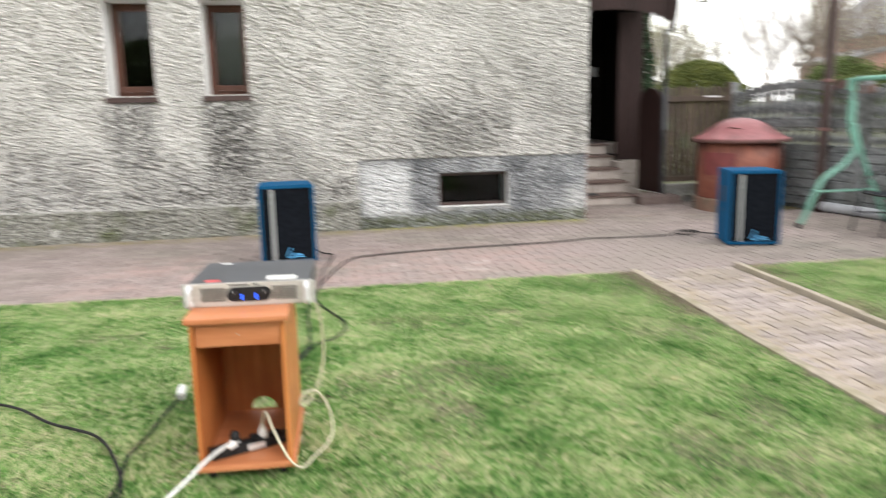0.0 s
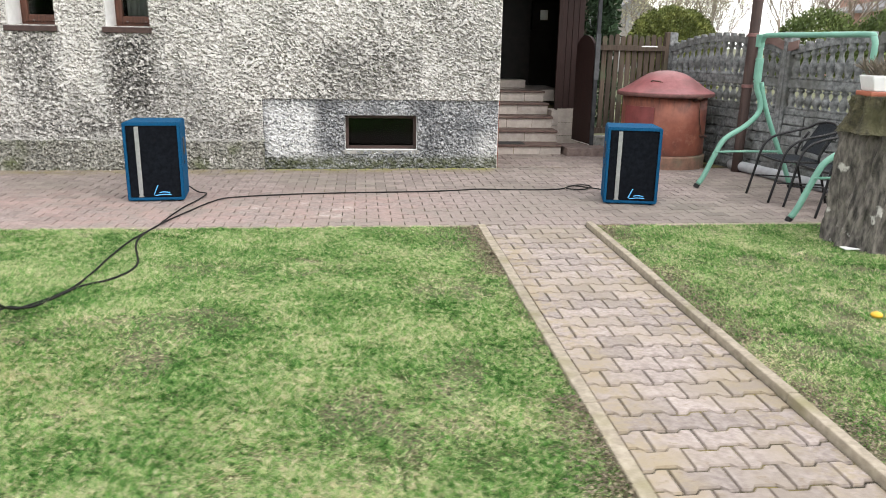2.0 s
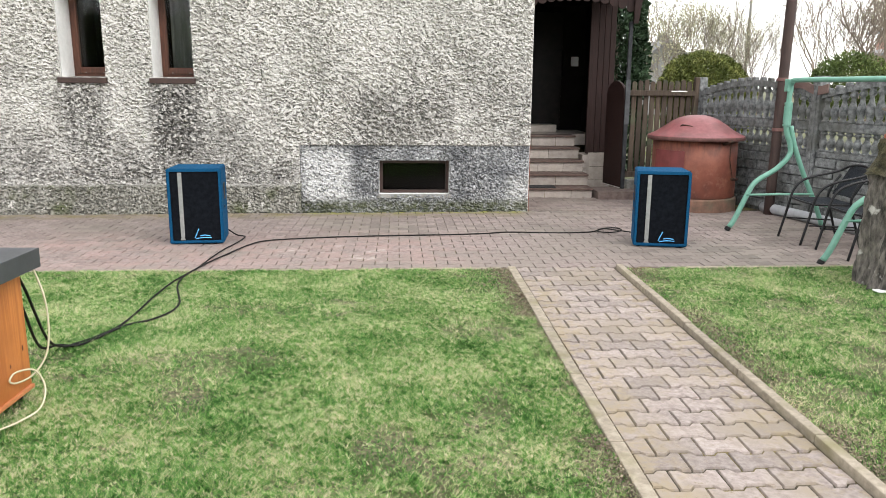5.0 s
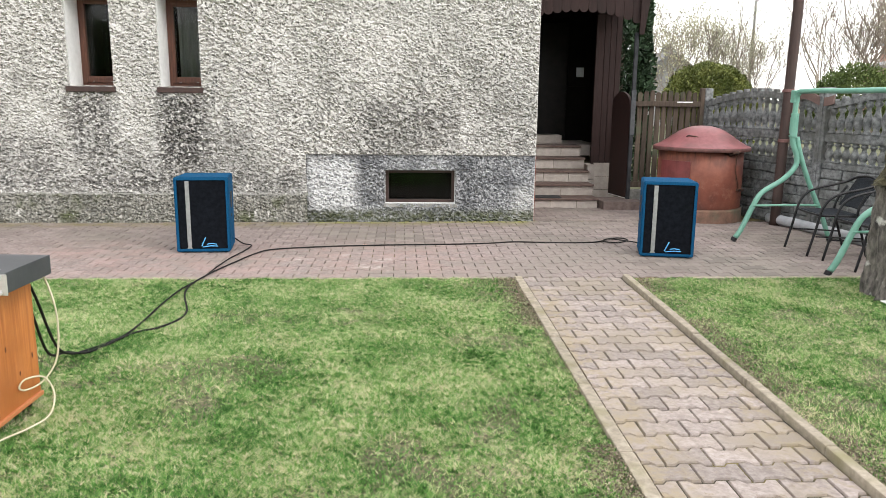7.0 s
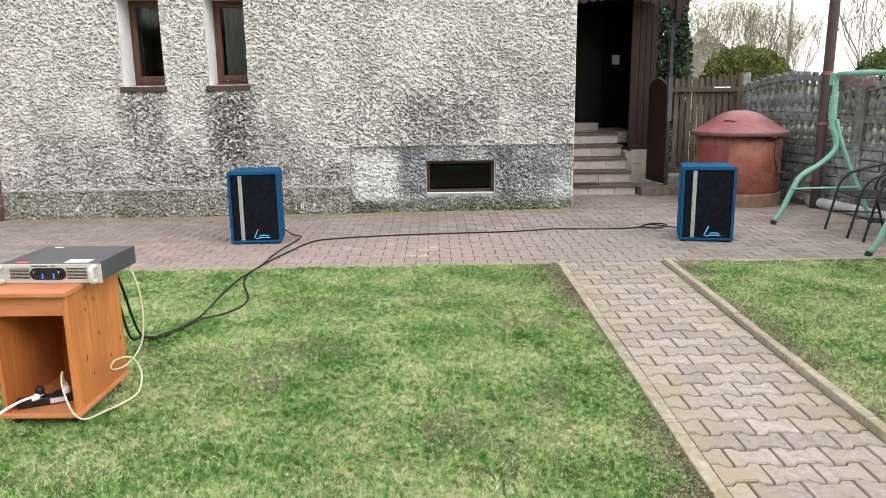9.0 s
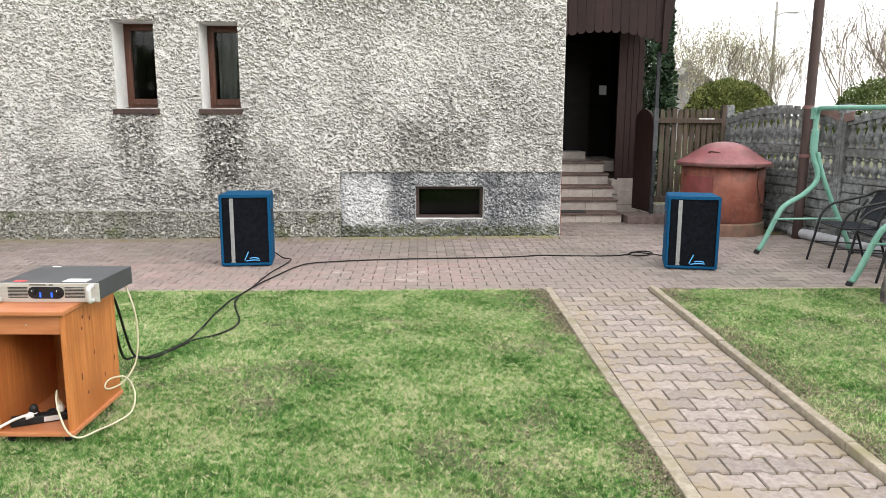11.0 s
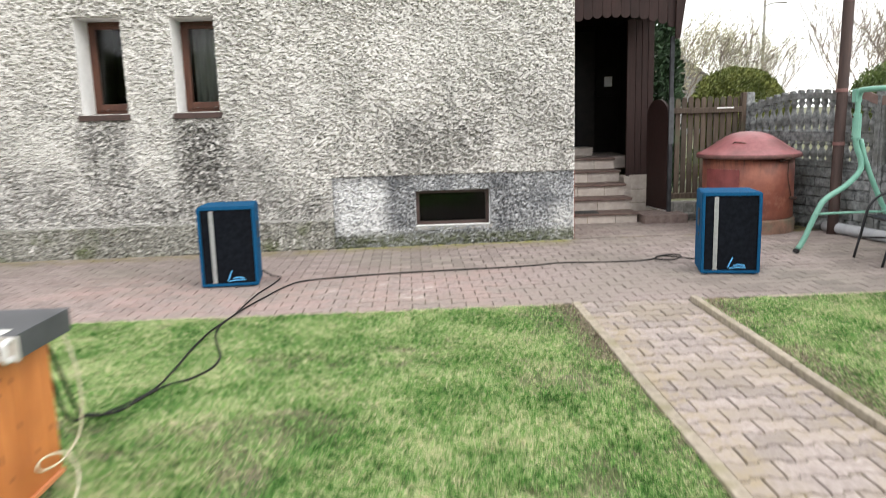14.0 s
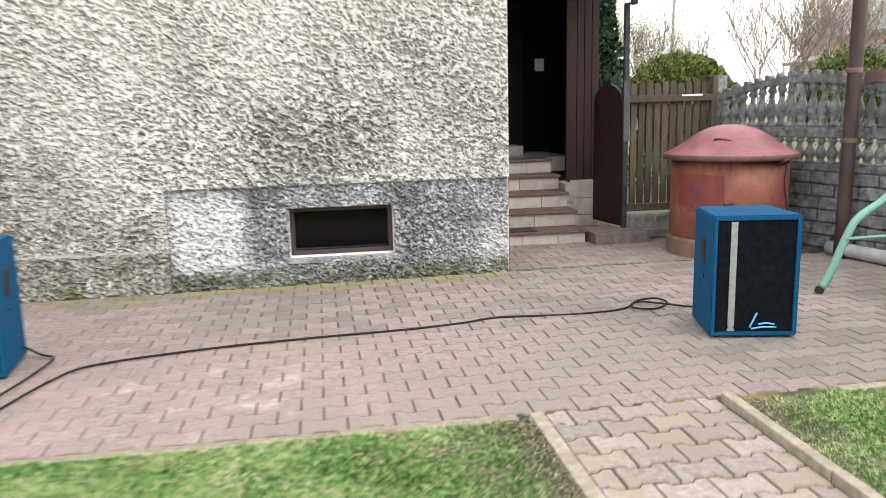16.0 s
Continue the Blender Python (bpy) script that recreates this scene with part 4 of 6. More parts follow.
for sx in (-1, 1):
    for y in (0.05, CD - 0.05):
        c = new("castor")
        c.parent = cabinet
        bm = bmesh.new()
        lathe(bm, [(0.019, -0.011), (0.022, -0.007), (0.022, 0.007), (0.019, 0.011)], 16)
        wh = part("castor_wheel", bm, BLACK, cabinet)
        wh.matrix_local = Matrix.Translation((sx * (CW / 2 - 0.04), y, 0.022)) @ pose(0, 0, 0, 0, 90, 0)
        bpy.data.objects.remove(c)
        boxpart("castor_fork", BLACK, cabinet, sx * (CW / 2 - 0.04) - 0.015, sx * (CW / 2 - 0.04) + 0.015, y - 0.012, y + 0.012, 0.03, 0.045)
CAB = Matrix.Translation((-0.352, 2.614, 0.082)) @ pose(0, 0, 0, 0, 0, -1.5) @ Matrix.Scale(0.955, 4)
cabinet.matrix_world = CAB

amp = tagged(new("amplifier"), "grey rack amplifier with silver front and blue lit meters", "amplifier")
GREY_CASE = mat("dark_grey_case", (0.055, 0.06, 0.068), (0.085, 0.09, 0.10), 6, 0.42, metal=0.3, bump=0.04)
SILVER = mat("silver_front", (0.50, 0.48, 0.44), (0.58, 0.56, 0.52), 8, 0.42, metal=0.35, bump=0.02, stretch=(0.3, 1, 8))
HANDLE = mat("pale_grey_handle", (0.60, 0.60, 0.60), (0.68, 0.68, 0.67), 20, 0.4, metal=0.3, bump=0)
boxpart("case", GREY_CASE, amp, -0.222, 0.222, 0.008, 0.40, 0.0, 0.088, bevel=0.003)
face = boxpart("front_panel", SILVER, amp, -0.2415, 0.2415, 0.0, 0.0078, 0.0, 0.088, bevel=0.002)
for sx in (-1, 1):
    bm = bmesh.new()
    tube(bm, [(sx * 0.213, -0.001, 0.012), (sx * 0.213, -0.034, 0.014), (sx * 0.213, -0.038, 0.044), (sx * 0.213, -0.034, 0.074), (sx * 0.213, -0.001, 0.076)], 0.011, 10, 5)
    part("rack_handle", bm, HANDLE, amp, "pale rack handle")
    for i in range(8):
        z = 0.020 + i * 0.0066
        boxpart("vent_slot", BLACK, face, min(sx * 0.085, sx * 0.175), max(sx * 0.085, sx * 0.175), -0.0012, 0.0004, z, z + 0.0034)
# dark oval display
pts = []
for cx, a0 in ((0.055, -90), (-0.055, 90)):
    pts += [(cx + 0.027 * math.cos(radians(a0 + 18 * i)), 0.044 + 0.027 * math.sin(radians(a0 + 18 * i))) for i in range(11)]
bm = bmesh.new()
prism(bm, pts, -0.004, 0.0004)
disp = part("display", bm, BLACK, amp, "black oval meter display")
led = bpy.data.materials.new("blue_light_bar")
led.use_nodes = True
led.node_tree.nodes["Principled BSDF"].inputs["Emission Color"].default_value = (0.02, 0.12, 1.0, 1)
led.node_tree.nodes["Principled BSDF"].inputs["Emission Strength"].default_value = 3.5
led.node_tree.nodes["Principled BSDF"].inputs["Base Color"].default_value = (0.02, 0.05, 0.3, 1)
for cx in (-0.026, 0.026):
    for i in range(5):
        boxpart("meter_bar", led, disp, cx - 0.0035, cx + 0.0035, -0.0055, -0.0042, 0.024 + i * 0.0046, 0.0268 + i * 0.0046)
    bm = bmesh.new()
    lathe(bm, [(0.011, 0.0), (0.011, 0.008), (0.009, 0.012)], 20)
    k = part("volume_knob", bm, BLACK, disp)
    k.matrix_local = Matrix.Translation((cx * 2.15, -0.004, 0.05)) @ pose(0, 0, 0, 90, 0, 0)
    boxpart("knob_mark", WHITE, disp, cx * 2.15 - 0.001, cx * 2.15 + 0.001, -0.0168, -0.0162, 0.05, 0.059)
boxpart("lettering_bar", BLACK, face, -0.075, 0.0, -0.001, 0.0004, 0.0775, 0.0822)
boxpart("lettering_bar", BLACK, face, 0.015, 0.035, -0.001, 0.0004, 0.0775, 0.0822)
boxpart("paper_label", mat("off_white_label", (0.62, 0.62, 0.58), (0.70, 0.70, 0.66), 30, 0.7, bump=0), amp, 0.06, 0.17, 0.03, 0.095, 0.0882, 0.0888)
boxpart("paper_label", WHITE, amp, -0.16, -0.12, 0.36, 0.375, 0.0882, 0.0888)
boxpart("red_label", mat("red_sticker", (0.5, 0.06, 0.06), (0.6, 0.1, 0.1), 30, 0.6, bump=0), amp, -0.165, -0.11, 0.025, 0.06, 0.0882, 0.0888)
amp.matrix_world = CAB @ Matrix.Translation((0.033, 0.155, 0.646)) @ pose(0, 0, 0, 0, 0, -1.0) @ Matrix.Scale(1.03, 4)

# power strip with plugs in the cabinet
strip = tagged(new("power_strip"), "black power strip with plugs inside the cabinet", "power strip")
boxpart("body", BLACK, strip, -0.17, 0.17, -0.028, 0.028, 0.0, 0.04, bevel=0.008)
for x in (-0.07, 0.01, 0.09):
    bm = bmesh.new()
    lathe(bm, [(0.022, 0.04), (0.024, 0.044), (0.024, 0.05), (0.019, 0.05), (0.018, 0.043)], 20)
    k = part("socket", bm, BLACK, strip)
    k.location = (x, 0, 0)
bm = bmesh.new()
lathe(bm, [(0.018, 0.045), (0.020, 0.05), (0.020, 0.075), (0.012, 0.09), (0.004, 0.094)], 16)
k = part("plug", bm, BLACK, strip)
k.location = (-0.07, 0, 0)
boxpart("type_label", HANDLE, strip, -0.03, 0.04, -0.0305, -0.0285, 0.008, 0.032)
strip.matrix_world = CAB @ Matrix.Translation((0.01, 0.14, 0.067)) @ pose(0, 0, 0, 0, 0, 26)

# ---- garden swing frame ----
MINT = mat("mint_green_tube_paint", (0.13, 0.31, 0.24), (0.18, 0.38, 0.30), 7, 0.45, bump=0.08, c=(0.18, 0.40, 0.31), cscale=5, clo=0.55, chi=0.75)
swing = tagged(new("garden_swing"), "mint green tubular garden swing frame without a seat", "garden swing")
def swing_side(y, dx):
    before = set(swing.children)
    front = [(5.14, y, 0.03), (5.20, y, 0.13), (5.33, y, 0.43), (5.41, y, 0.54), (5.60, y, 0.66), (5.73, y, 0.80), (5.735, y, 0.92), (5.68, y, 1.06), (5.665, y, 1.22), (5.67, y, 1.34)]
    tubepart("front_leg", MINT, swing, front, 0.028, 12, 5)
    tubepart("rear_leg", MINT, swing, [(5.72, y + 0.0, 1.12), (5.78, y, 0.92), (5.90, y, 0.64), (6.03, y, 0.38), (6.10, y, 0.24), (6.19, y, 0.03)], 0.026, 12, 4)
    tubepart("brace", MINT, swing, [(5.29, y - 0.02, 0.385), (5.65, y - 0.02, 0.39), (6.04, y - 0.02, 0.39)], 0.012, 8, 2)
    for pt in ((5.13, y, 0.02), (6.20, y, 0.02)):
        bm = bmesh.new()
        lathe(bm, [(0.029, -0.03), (0.031, -0.022), (0.031, 0.006), (0.029, 0.012)], 14)
        f = part("foot_cap", bm, BLACK, swing)
        f.matrix_local = Matrix.Translation(pt) @ pose(0, 0, 0, 0, 26 if pt[0] < 5.5 else -24, 0)
    bm = bmesh.new()
    lathe(bm, [(0.040, 0.0), (0.042, 0.01), (0.042, 0.24), (0.040, 0.25)], 14)
    s = part("sleeve", bm, MINT, swing)
    s.location = (5.672, y, 1.12)
    for o in set(swing.children) - before:
        o.location.x += dx
swing_side(7.65, 0.0)
swing_side(6.02, 0.13)
tubepart("top_bar", MINT, swing, [(5.67, 7.65, 1.30), (5.672, 7.65, 1.50), (5.674, 7.62, 1.575), (5.678, 7.54, 1.60), (5.735, 6.83, 1.60), (5.80, 6.13, 1.60), (5.805, 6.05, 1.575), (5.805, 6.02, 1.50), (5.80, 6.02, 1.30)], 0.026, 12, 5)
tubepart("rear_rail", MINT, swing, [(6.06, 7.65, 0.30), (6.12, 6.85, 0.30), (6.19, 6.02, 0.30)], 0.018, 8, 2)
boxpart("corner_bracket", MINT, swing, 5.63, 5.70, 7.63, 7.70, 1.48, 1.61, bevel=0.008)
for y, dx in ((7.65, 0.0), (6.02, 0.13)):
    for z in (1.15, 1.34):
        tubepart("bolt", IRON, swing, [(5.62 + dx, y, z), (5.67 + dx, y, z), (5.72 + dx, y, z)], 0.008, 6, 1)

# ---- black garden chairs ----
BLACK_TUBE = mat("black_tube_paint", (0.010, 0.010, 0.012), (0.02, 0.02, 0.022), 14, 0.4, bump=0.04, spec=0.3)
MESH_CLOTH = mat("black_woven_cloth", (0.012, 0.014, 0.018), (0.03, 0.034, 0.04), 60, 0.8, bump=0.4, bscale=200, dist=0.003, spec=0.15)
def make_chair():
    """Faces -x; origin under the seat's front middle."""
    c = tagged(new("garden_chair"), "black metal garden armchair with woven seat on the paving", "chair", "black garden chairs")
    for s in (-1, 1):
        y = 0.245 * s
        tubepart("arm_and_front_leg", BLACK_TUBE, c, [(-0.03, y, 0.0), (0.03, y, 0.26), (0.08, y, 0.48), (0.16, y, 0.585), (0.28, y, 0.635), (0.42, y, 0.665), (0.55, y * 0.98, 0.70), (0.60, y * 0.86, 0.735)], 0.0125, 10, 5)
        tubepart("rear_leg", BLACK_TUBE, c, [(0.57, y * 0.92, 0.0), (0.50, y * 0.92, 0.22), (0.44, y * 0.92, 0.40), (0.46, y * 0.9, 0.52), (0.54, y * 0.86, 0.66)], 0.0125, 10, 4)
        tubepart("side_rail", BLACK_TUBE, c, [(0.07, y, 0.41), (0.25, y * 0.97, 0.405), (0.44, y * 0.92, 0.40)], 0.0115, 8, 3)
        tubepart("stretcher", BLACK_TUBE, c, [(0.04, y * 0.99, 0.20), (0.28, y * 0.95, 0.19), (0.51, y * 0.92, 0.18)], 0.008, 8, 2)
    tubepart("top_rail", BLACK_TUBE, c, [(0.55, -0.24, 0.70), (0.60, -0.2, 0.74), (0.635, -0.1, 0.765), (0.645, 0, 0.77), (0.635, 0.1, 0.765), (0.60, 0.2, 0.74), (0.55, 0.24, 0.70)], 0.0125, 10, 4)
    tubepart("front_rail", BLACK_TUBE, c, [(0.07, -0.245, 0.41), (0.065, 0, 0.405), (0.07, 0.245, 0.41)], 0.0115, 8, 3)
    # woven seat and back, thin sheets with a sag
    for nm, f in (("seat", lambda u, v: (0.075 + 0.37 * u, (v - 0.5) * 0.45, 0.412 - 0.03 * math.sin(math.pi * u) * math.sin(math.pi * v))),
                  ("backrest", lambda u, v: (0.465 + 0.17 * u + 0.03 * math.sin(math.pi * v), (v - 0.5) * 0.40, 0.46 + 0.29 * u))):
        bm = bmesh.new()
        g = [[bm.verts.new(f(i / 8, j / 8)) for j in range(9)] for i in range(9)]
        fs = [bm.faces.new((g[i][j], g[i + 1][j], g[i + 1][j + 1], g[i][j + 1])) for i in range(8) for j in range(8)]
        ex = bmesh.ops.extrude_face_region(bm, geom=fs)
        bmesh.ops.translate(bm, verts=[v for v in ex["geom"] if isinstance(v, bmesh.types.BMVert)], vec=(0.004, 0, 0.008))
        bmesh.ops.recalc_face_normals(bm, faces=bm.faces)
        part(nm, bm, MESH_CLOTH, c, smooth=True)
    return c
chair = make_chair()
chair.matrix_world = Matrix.Translation((5.55, 7.08, terrace_z(5.5, 7.0))) @ pose(0, 0, 0, 0, 0, -3)
copy_thing(chair, Matrix.Translation((5.585, 6.37, terrace_z(5.5, 6.3))) @ pose(0, 0, 0, 0, 0, 3))

# rolled grey sheet along the fence foot
roll = tagged(new("rolled_sheet"), "pale grey roll of sheeting lying at the fence foot", "roll")
bm = bmesh.new()
tube(bm, [(6.18, 9.0, 0.04), (6.33, 8.1, 0.045), (6.48, 7.1, 0.045)], 0.062, 14, 4)
part("sheet", bm, mat("pale_grey_plastic", (0.30, 0.31, 0.33), (0.40, 0.41, 0.43), 8, 0.5, bump=0.15), roll)
tubepart("core", DARK, roll, [(6.179, 9.003, 0.04), (6.175, 9.03, 0.04)], 0.035, 12, 1)

# ---- tree stump with a planter ----
BARK = mat("flaking_bark", (0.035, 0.032, 0.029), (0.21, 0.19, 0.17), 20, 0.95, bump=0.9, bscale=30, dist=0.03, stretch=(1, 1, 0.35), c=(0.50, 0.49, 0.46), cscale=6, clo=0.61, chi=0.66)
stump = tagged(new("tree_stump"), "thick tree stump with dark bark and white flakes on the grass", "tree stump")
def bark_column(name, r0, r1, z0, z1, seed, lump):
    n, m = 130, 84
    th, zz = np.meshgrid(np.linspace(0, 2 * np.pi, n, endpoint=False), np.linspace(z0, z1, m))
    u = (zz - z0) / (z1 - z0)
    r = r0 + (r1 - r0) * u + 0.05 * np.exp(-u * 7) * (r0 > 0.24)
    c, s = np.cos(th), np.sin(th)
    r = r * (1 + lump * (vnoise(c * 2 + 9 + seed, s * 2 + zz * 0.8 + 9, 1) - 0.5)) + 0.085 * (vnoise(c * 7 + 20, s * 7 + zz * 2.2 + 20 + seed, 2) - 0.5) + 0.045 * (vnoise(th * 9 + 3, zz * 9 + seed, 3) - 0.5) + 0.030 * (vnoise(c * 16 + 40, s * 16 + zz * 13 + seed + 40, 4) - 0.5)
    verts = np.stack([r * c, r * s, zz], -1).reshape(-1, 3).tolist() + [(0, 0, z1 + 0.01), (0, 0, z0)]
    faces = [(j * n + i, j * n + (i + 1) % n, (j + 1) * n + (i + 1) % n, (j + 1) * n + i) for j in range(m - 1) for i in range(n)]
    faces += [((m - 1) * n + i, (m - 1) * n + (i + 1) % n, m * n) for i in range(n)]
    faces += [((i + 1) % n, i, m * n + 1) for i in range(n)]
    ob = new(name, arrays(name, verts, faces, BARK, True))
    ob.parent = stump
    return ob
bark_column("trunk", 0.315, 0.29, -0.05, 0.90, 0, 0.22)
MOSSY = mat("mossy_dead_wood", (0.03, 0.028, 0.016), (0.10, 0.09, 0.05), 22, 1.0, bump=0.9, bscale=60, dist=0.02, c=(0.075, 0.072, 0.035), cscale=5, clo=0.48, chi=0.70)
cap = bark_column("mossy_cap", 0.305, 0.27, 0.885, 1.155, 5, 0.3)
cap.data.materials[0] = MOSSY
boxpart("bark_flake", WHITE, stump, -0.36, -0.22, -0.20, -0.12, 0.02, 0.028, bevel=0.003)
stump.location = (5.50, 5.22, -0.01)
planter = tagged(new("planter"), "white and terracotta oblong planter with dry plants on the stump", "planter")
bm = bmesh.new()
box(bm, -0.30, 0.30, -0.10, 0.10, 0.035, 0.15, bevel=0.012)
for v in bm.verts:
    k = 0.90 + 0.10 * (v.co.z - 0.035) / 0.115
    v.co.x, v.co.y = v.co.x * k, v.co.y * k
part("trough", bm, mat("white_planter_plastic", (0.66, 0.67, 0.68), (0.74, 0.75, 0.76), 8, 0.4, bump=0.03), planter)
boxpart("saucer", mat("terracotta_plastic", (0.30, 0.09, 0.05), (0.36, 0.12, 0.07), 8, 0.5, bump=0.03), planter, -0.30, 0.30, -0.11, 0.11, 0.0, 0.036, bevel=0.01)
rg = np.random.RandomState(5)
verts, faces = [], []
for i in range(900):
    b = np.array([rg.uniform(-0.27, 0.27), rg.uniform(-0.08, 0.08), 0.145])
    d = np.array([rg.normal(0, 0.5), rg.normal(0, 0.5), 1.0])
    d = d / np.linalg.norm(d) * rg.uniform(0.08, 0.2)
    sdir = np.array([rg.normal(), rg.normal(), 0]) * 0.004
    k = len(verts)
    verts += [b - sdir, b + sdir, b + d * 0.6 + sdir * 1.5, b + d + np.array([0, 0, -0.02])]
    faces += [(k, k + 1, k + 2), (k, k + 2, k + 3)]
ob = new("dry_plants", arrays("dry_plants", verts, faces, mat("dry_plant_stems", (0.10, 0.085, 0.065), (0.20, 0.17, 0.13), 30, 0.9, bump=0, vary=0.3, island=True)))
ob.parent = planter
planter.matrix_world = Matrix.Translation((5.52, 5.20, 1.145)) @ pose(0, 0, 0, 0, 0, -6)

# ---- cables ----
CABLE = mat("black_rubber_cable", (0.010, 0.010, 0.010), (0.022, 0.021, 0.02), 20, 0.6, bump=0.1, spec=0.15)
CREAM = mat("cream_power_cord", (0.52, 0.48, 0.34), (0.62, 0.58, 0.43), 12, 0.5, bump=0.03)
WHITE_CORD = mat("white_power_cord", (0.66, 0.66, 0.64), (0.74, 0.74, 0.72), 12, 0.45, bump=0.03)
g = 0.035
def sunk(pts):
    """The stretch over the lawn lies down between the blades."""
    return [(x, y, z - 0.009 if 3.8 < y < 5.85 else z) for x, y, z in pts]


speaker_cable = tagged(new("speaker_cable"), "black speaker cable from the cabinet to the loudspeaker by the house", "cable")
tubepart("cable", CABLE, speaker_cable, sunk([(-0.208, 3.152, 0.688), (-0.199, 3.221, 0.567), (-0.233, 3.444, 0.263), (-0.300, 3.738, 0.114), (-0.277, 3.899, 0.084), (-0.180, 4.173, 0.074), (-0.174, 4.529, 0.061), (-0.197, 4.954, 0.047), (-0.197, 5.390, 0.038), (-0.170, 5.619, 0.035), (-0.13, 5.95, 0.018), (-0.12, 6.30, 0.012), (-0.10, 6.72, 0.0), (-0.04, 7.05, 0.0), (-0.02, 7.35, 0.0), (-0.12, 7.45, 0.0), (-0.20, 7.43, 0.06)]), 0.0068, 8, 6)
link_cable = tagged(new("speaker_cable"), "long black speaker cable with a loop on the paving", "cable")
tubepart("cable", CABLE, link_cable, sunk([(-0.227, 3.152, 0.648), (-0.228, 3.241, 0.467), (-0.291, 3.486, 0.202), (-0.340, 3.792, 0.102), (-0.247, 3.878, 0.085), (-0.144, 4.239, 0.072), (-0.031, 4.373, 0.067), (0.041, 4.574, 0.060), (0.035, 4.786, 0.053), (-0.030, 5.009, 0.046), (-0.116, 5.283, 0.039), (-0.159, 5.547, 0.036), (-0.14, 5.80, g), (-0.10, 6.15, 0.012), (-0.02, 6.55, 0.0), (0.10, 6.95, 0.0), (0.26, 7.18, -0.004), (0.84, 7.34, -0.006), (1.44, 7.42, -0.008), (2.05, 7.46, -0.008),
        (2.45, 7.52, -0.008), (2.69, 7.60, -0.01), (3.0, 7.57, -0.01), (3.30, 7.55, -0.01), (3.60, 7.60, -0.01), (3.78, 7.78, -0.008), (3.93, 7.80, -0.006), (3.95, 7.66, -0.004), (3.80, 7.52, -0.002), (3.66, 7.58, 0.0), (3.75, 7.70, 0.004), (3.90, 7.62, 0.002), (4.05, 7.50, 0.0), (4.15, 7.30, 0.05)]), 0.0068, 8, 6)
def C(x, y, z):
    return tuple(CAB @ Vector((x, y, z)))
cord = tagged(new("mains_cable"), "cream mains cord hanging from the amplifier in a loop", "cable")
tubepart("cord", CREAM, cord, [C(0.215, 0.56, 0.66), C(0.235, 0.575, 0.60), C(0.275, 0.555, 0.48), C(0.285, 0.54, 0.34), C(0.27, 0.52, 0.22), C(0.23, 0.46, 0.145), C(0.195, 0.38, 0.135), C(0.185, 0.34, 0.16), C(0.20, 0.37, 0.19), C(0.25, 0.44, 0.175), C(0.30, 0.42, 0.10), C(0.315, 0.33, 0.035), C(0.29, 0.20, 0.03), C(0.25, 0.10, 0.034), C(0.21, 0.0, 0.04), C(0.175, -0.03, 0.075), C(0.14, -0.015, 0.13), C(0.10, 0.03, 0.20), C(0.075, 0.09, 0.235), C(0.055, 0.13, 0.19), C(0.05, 0.155, 0.13)], 0.0044, 8, 6)
bm = bmesh.new()
lathe(bm, [(0.016, 0.0), (0.018, 0.004), (0.018, 0.022), (0.010, 0.045), (0.006, 0.055)], 14)
pl = part("plug", bm, WHITE_CORD, cord)
pl.matrix_world = CAB @ Matrix.Translation((0.048, 0.158, 0.105))
ext = tagged(new("extension_cable"), "white mains extension cord running over the grass", "cable")
tubepart("cord", WHITE_CORD, ext, [C(-0.06, 0.10, 0.115), C(-0.10, 0.04, 0.115), C(-0.15, -0.02, 0.095), C(-0.20, -0.07, 0.06), (-0.592, 2.528, 0.105), (-0.635, 2.433, 0.100), (-0.683, 2.318, 0.100), (-0.759, 2.147, 0.100), (-0.845, 1.880, 0.100), (-0.892, 1.498, 0.100)], 0.0066, 8, 5)
boxp = bmesh.new()
lathe(boxp, [(0.015, 0.0), (0.018, 0.004), (0.018, 0.03), (0.010, 0.055)], 14)
pl = part("plug", boxp, WHITE_CORD, ext)
pl.matrix_world = CAB @ Matrix.Translation((-0.045, 0.115, 0.115)) @ pose(0, 0, 0, 100, 0, -35)
signal = tagged(new("signal_cable"), "black signal cable with a pale plug trailing over the grass", "cable")
tubepart("cable", CABLE, signal, [(-2.463, 3.792, 0.087), (-1.877, 3.685, 0.091), (-1.501, 3.517, 0.096), (-1.241, 3.261, 0.102), (-0.989, 3.063, 0.104), (-0.826, 2.738, 0.105), (-0.778, 2.528, 0.105), (-0.826, 2.261, 0.105), (-0.940, 1.975, 0.105)], 0.0065, 8, 5)
tubepart("second_cable", CABLE, signal, [(-0.742, 3.486, 0.097), (-0.773, 3.241, 0.102), (-0.79, 3.044, 0.105), (-0.82, 2.85, 0.106), (-0.80, 2.60, 0.106), (-0.83, 2.35, 0.105)], 0.006, 8, 5)
tubepart("pale_plug", WHITE_CORD, signal, [(-0.751, 3.580, 0.104), (-0.747, 3.527, 0.101), (-0.742, 3.481, 0.097)], 0.02, 10, 3)

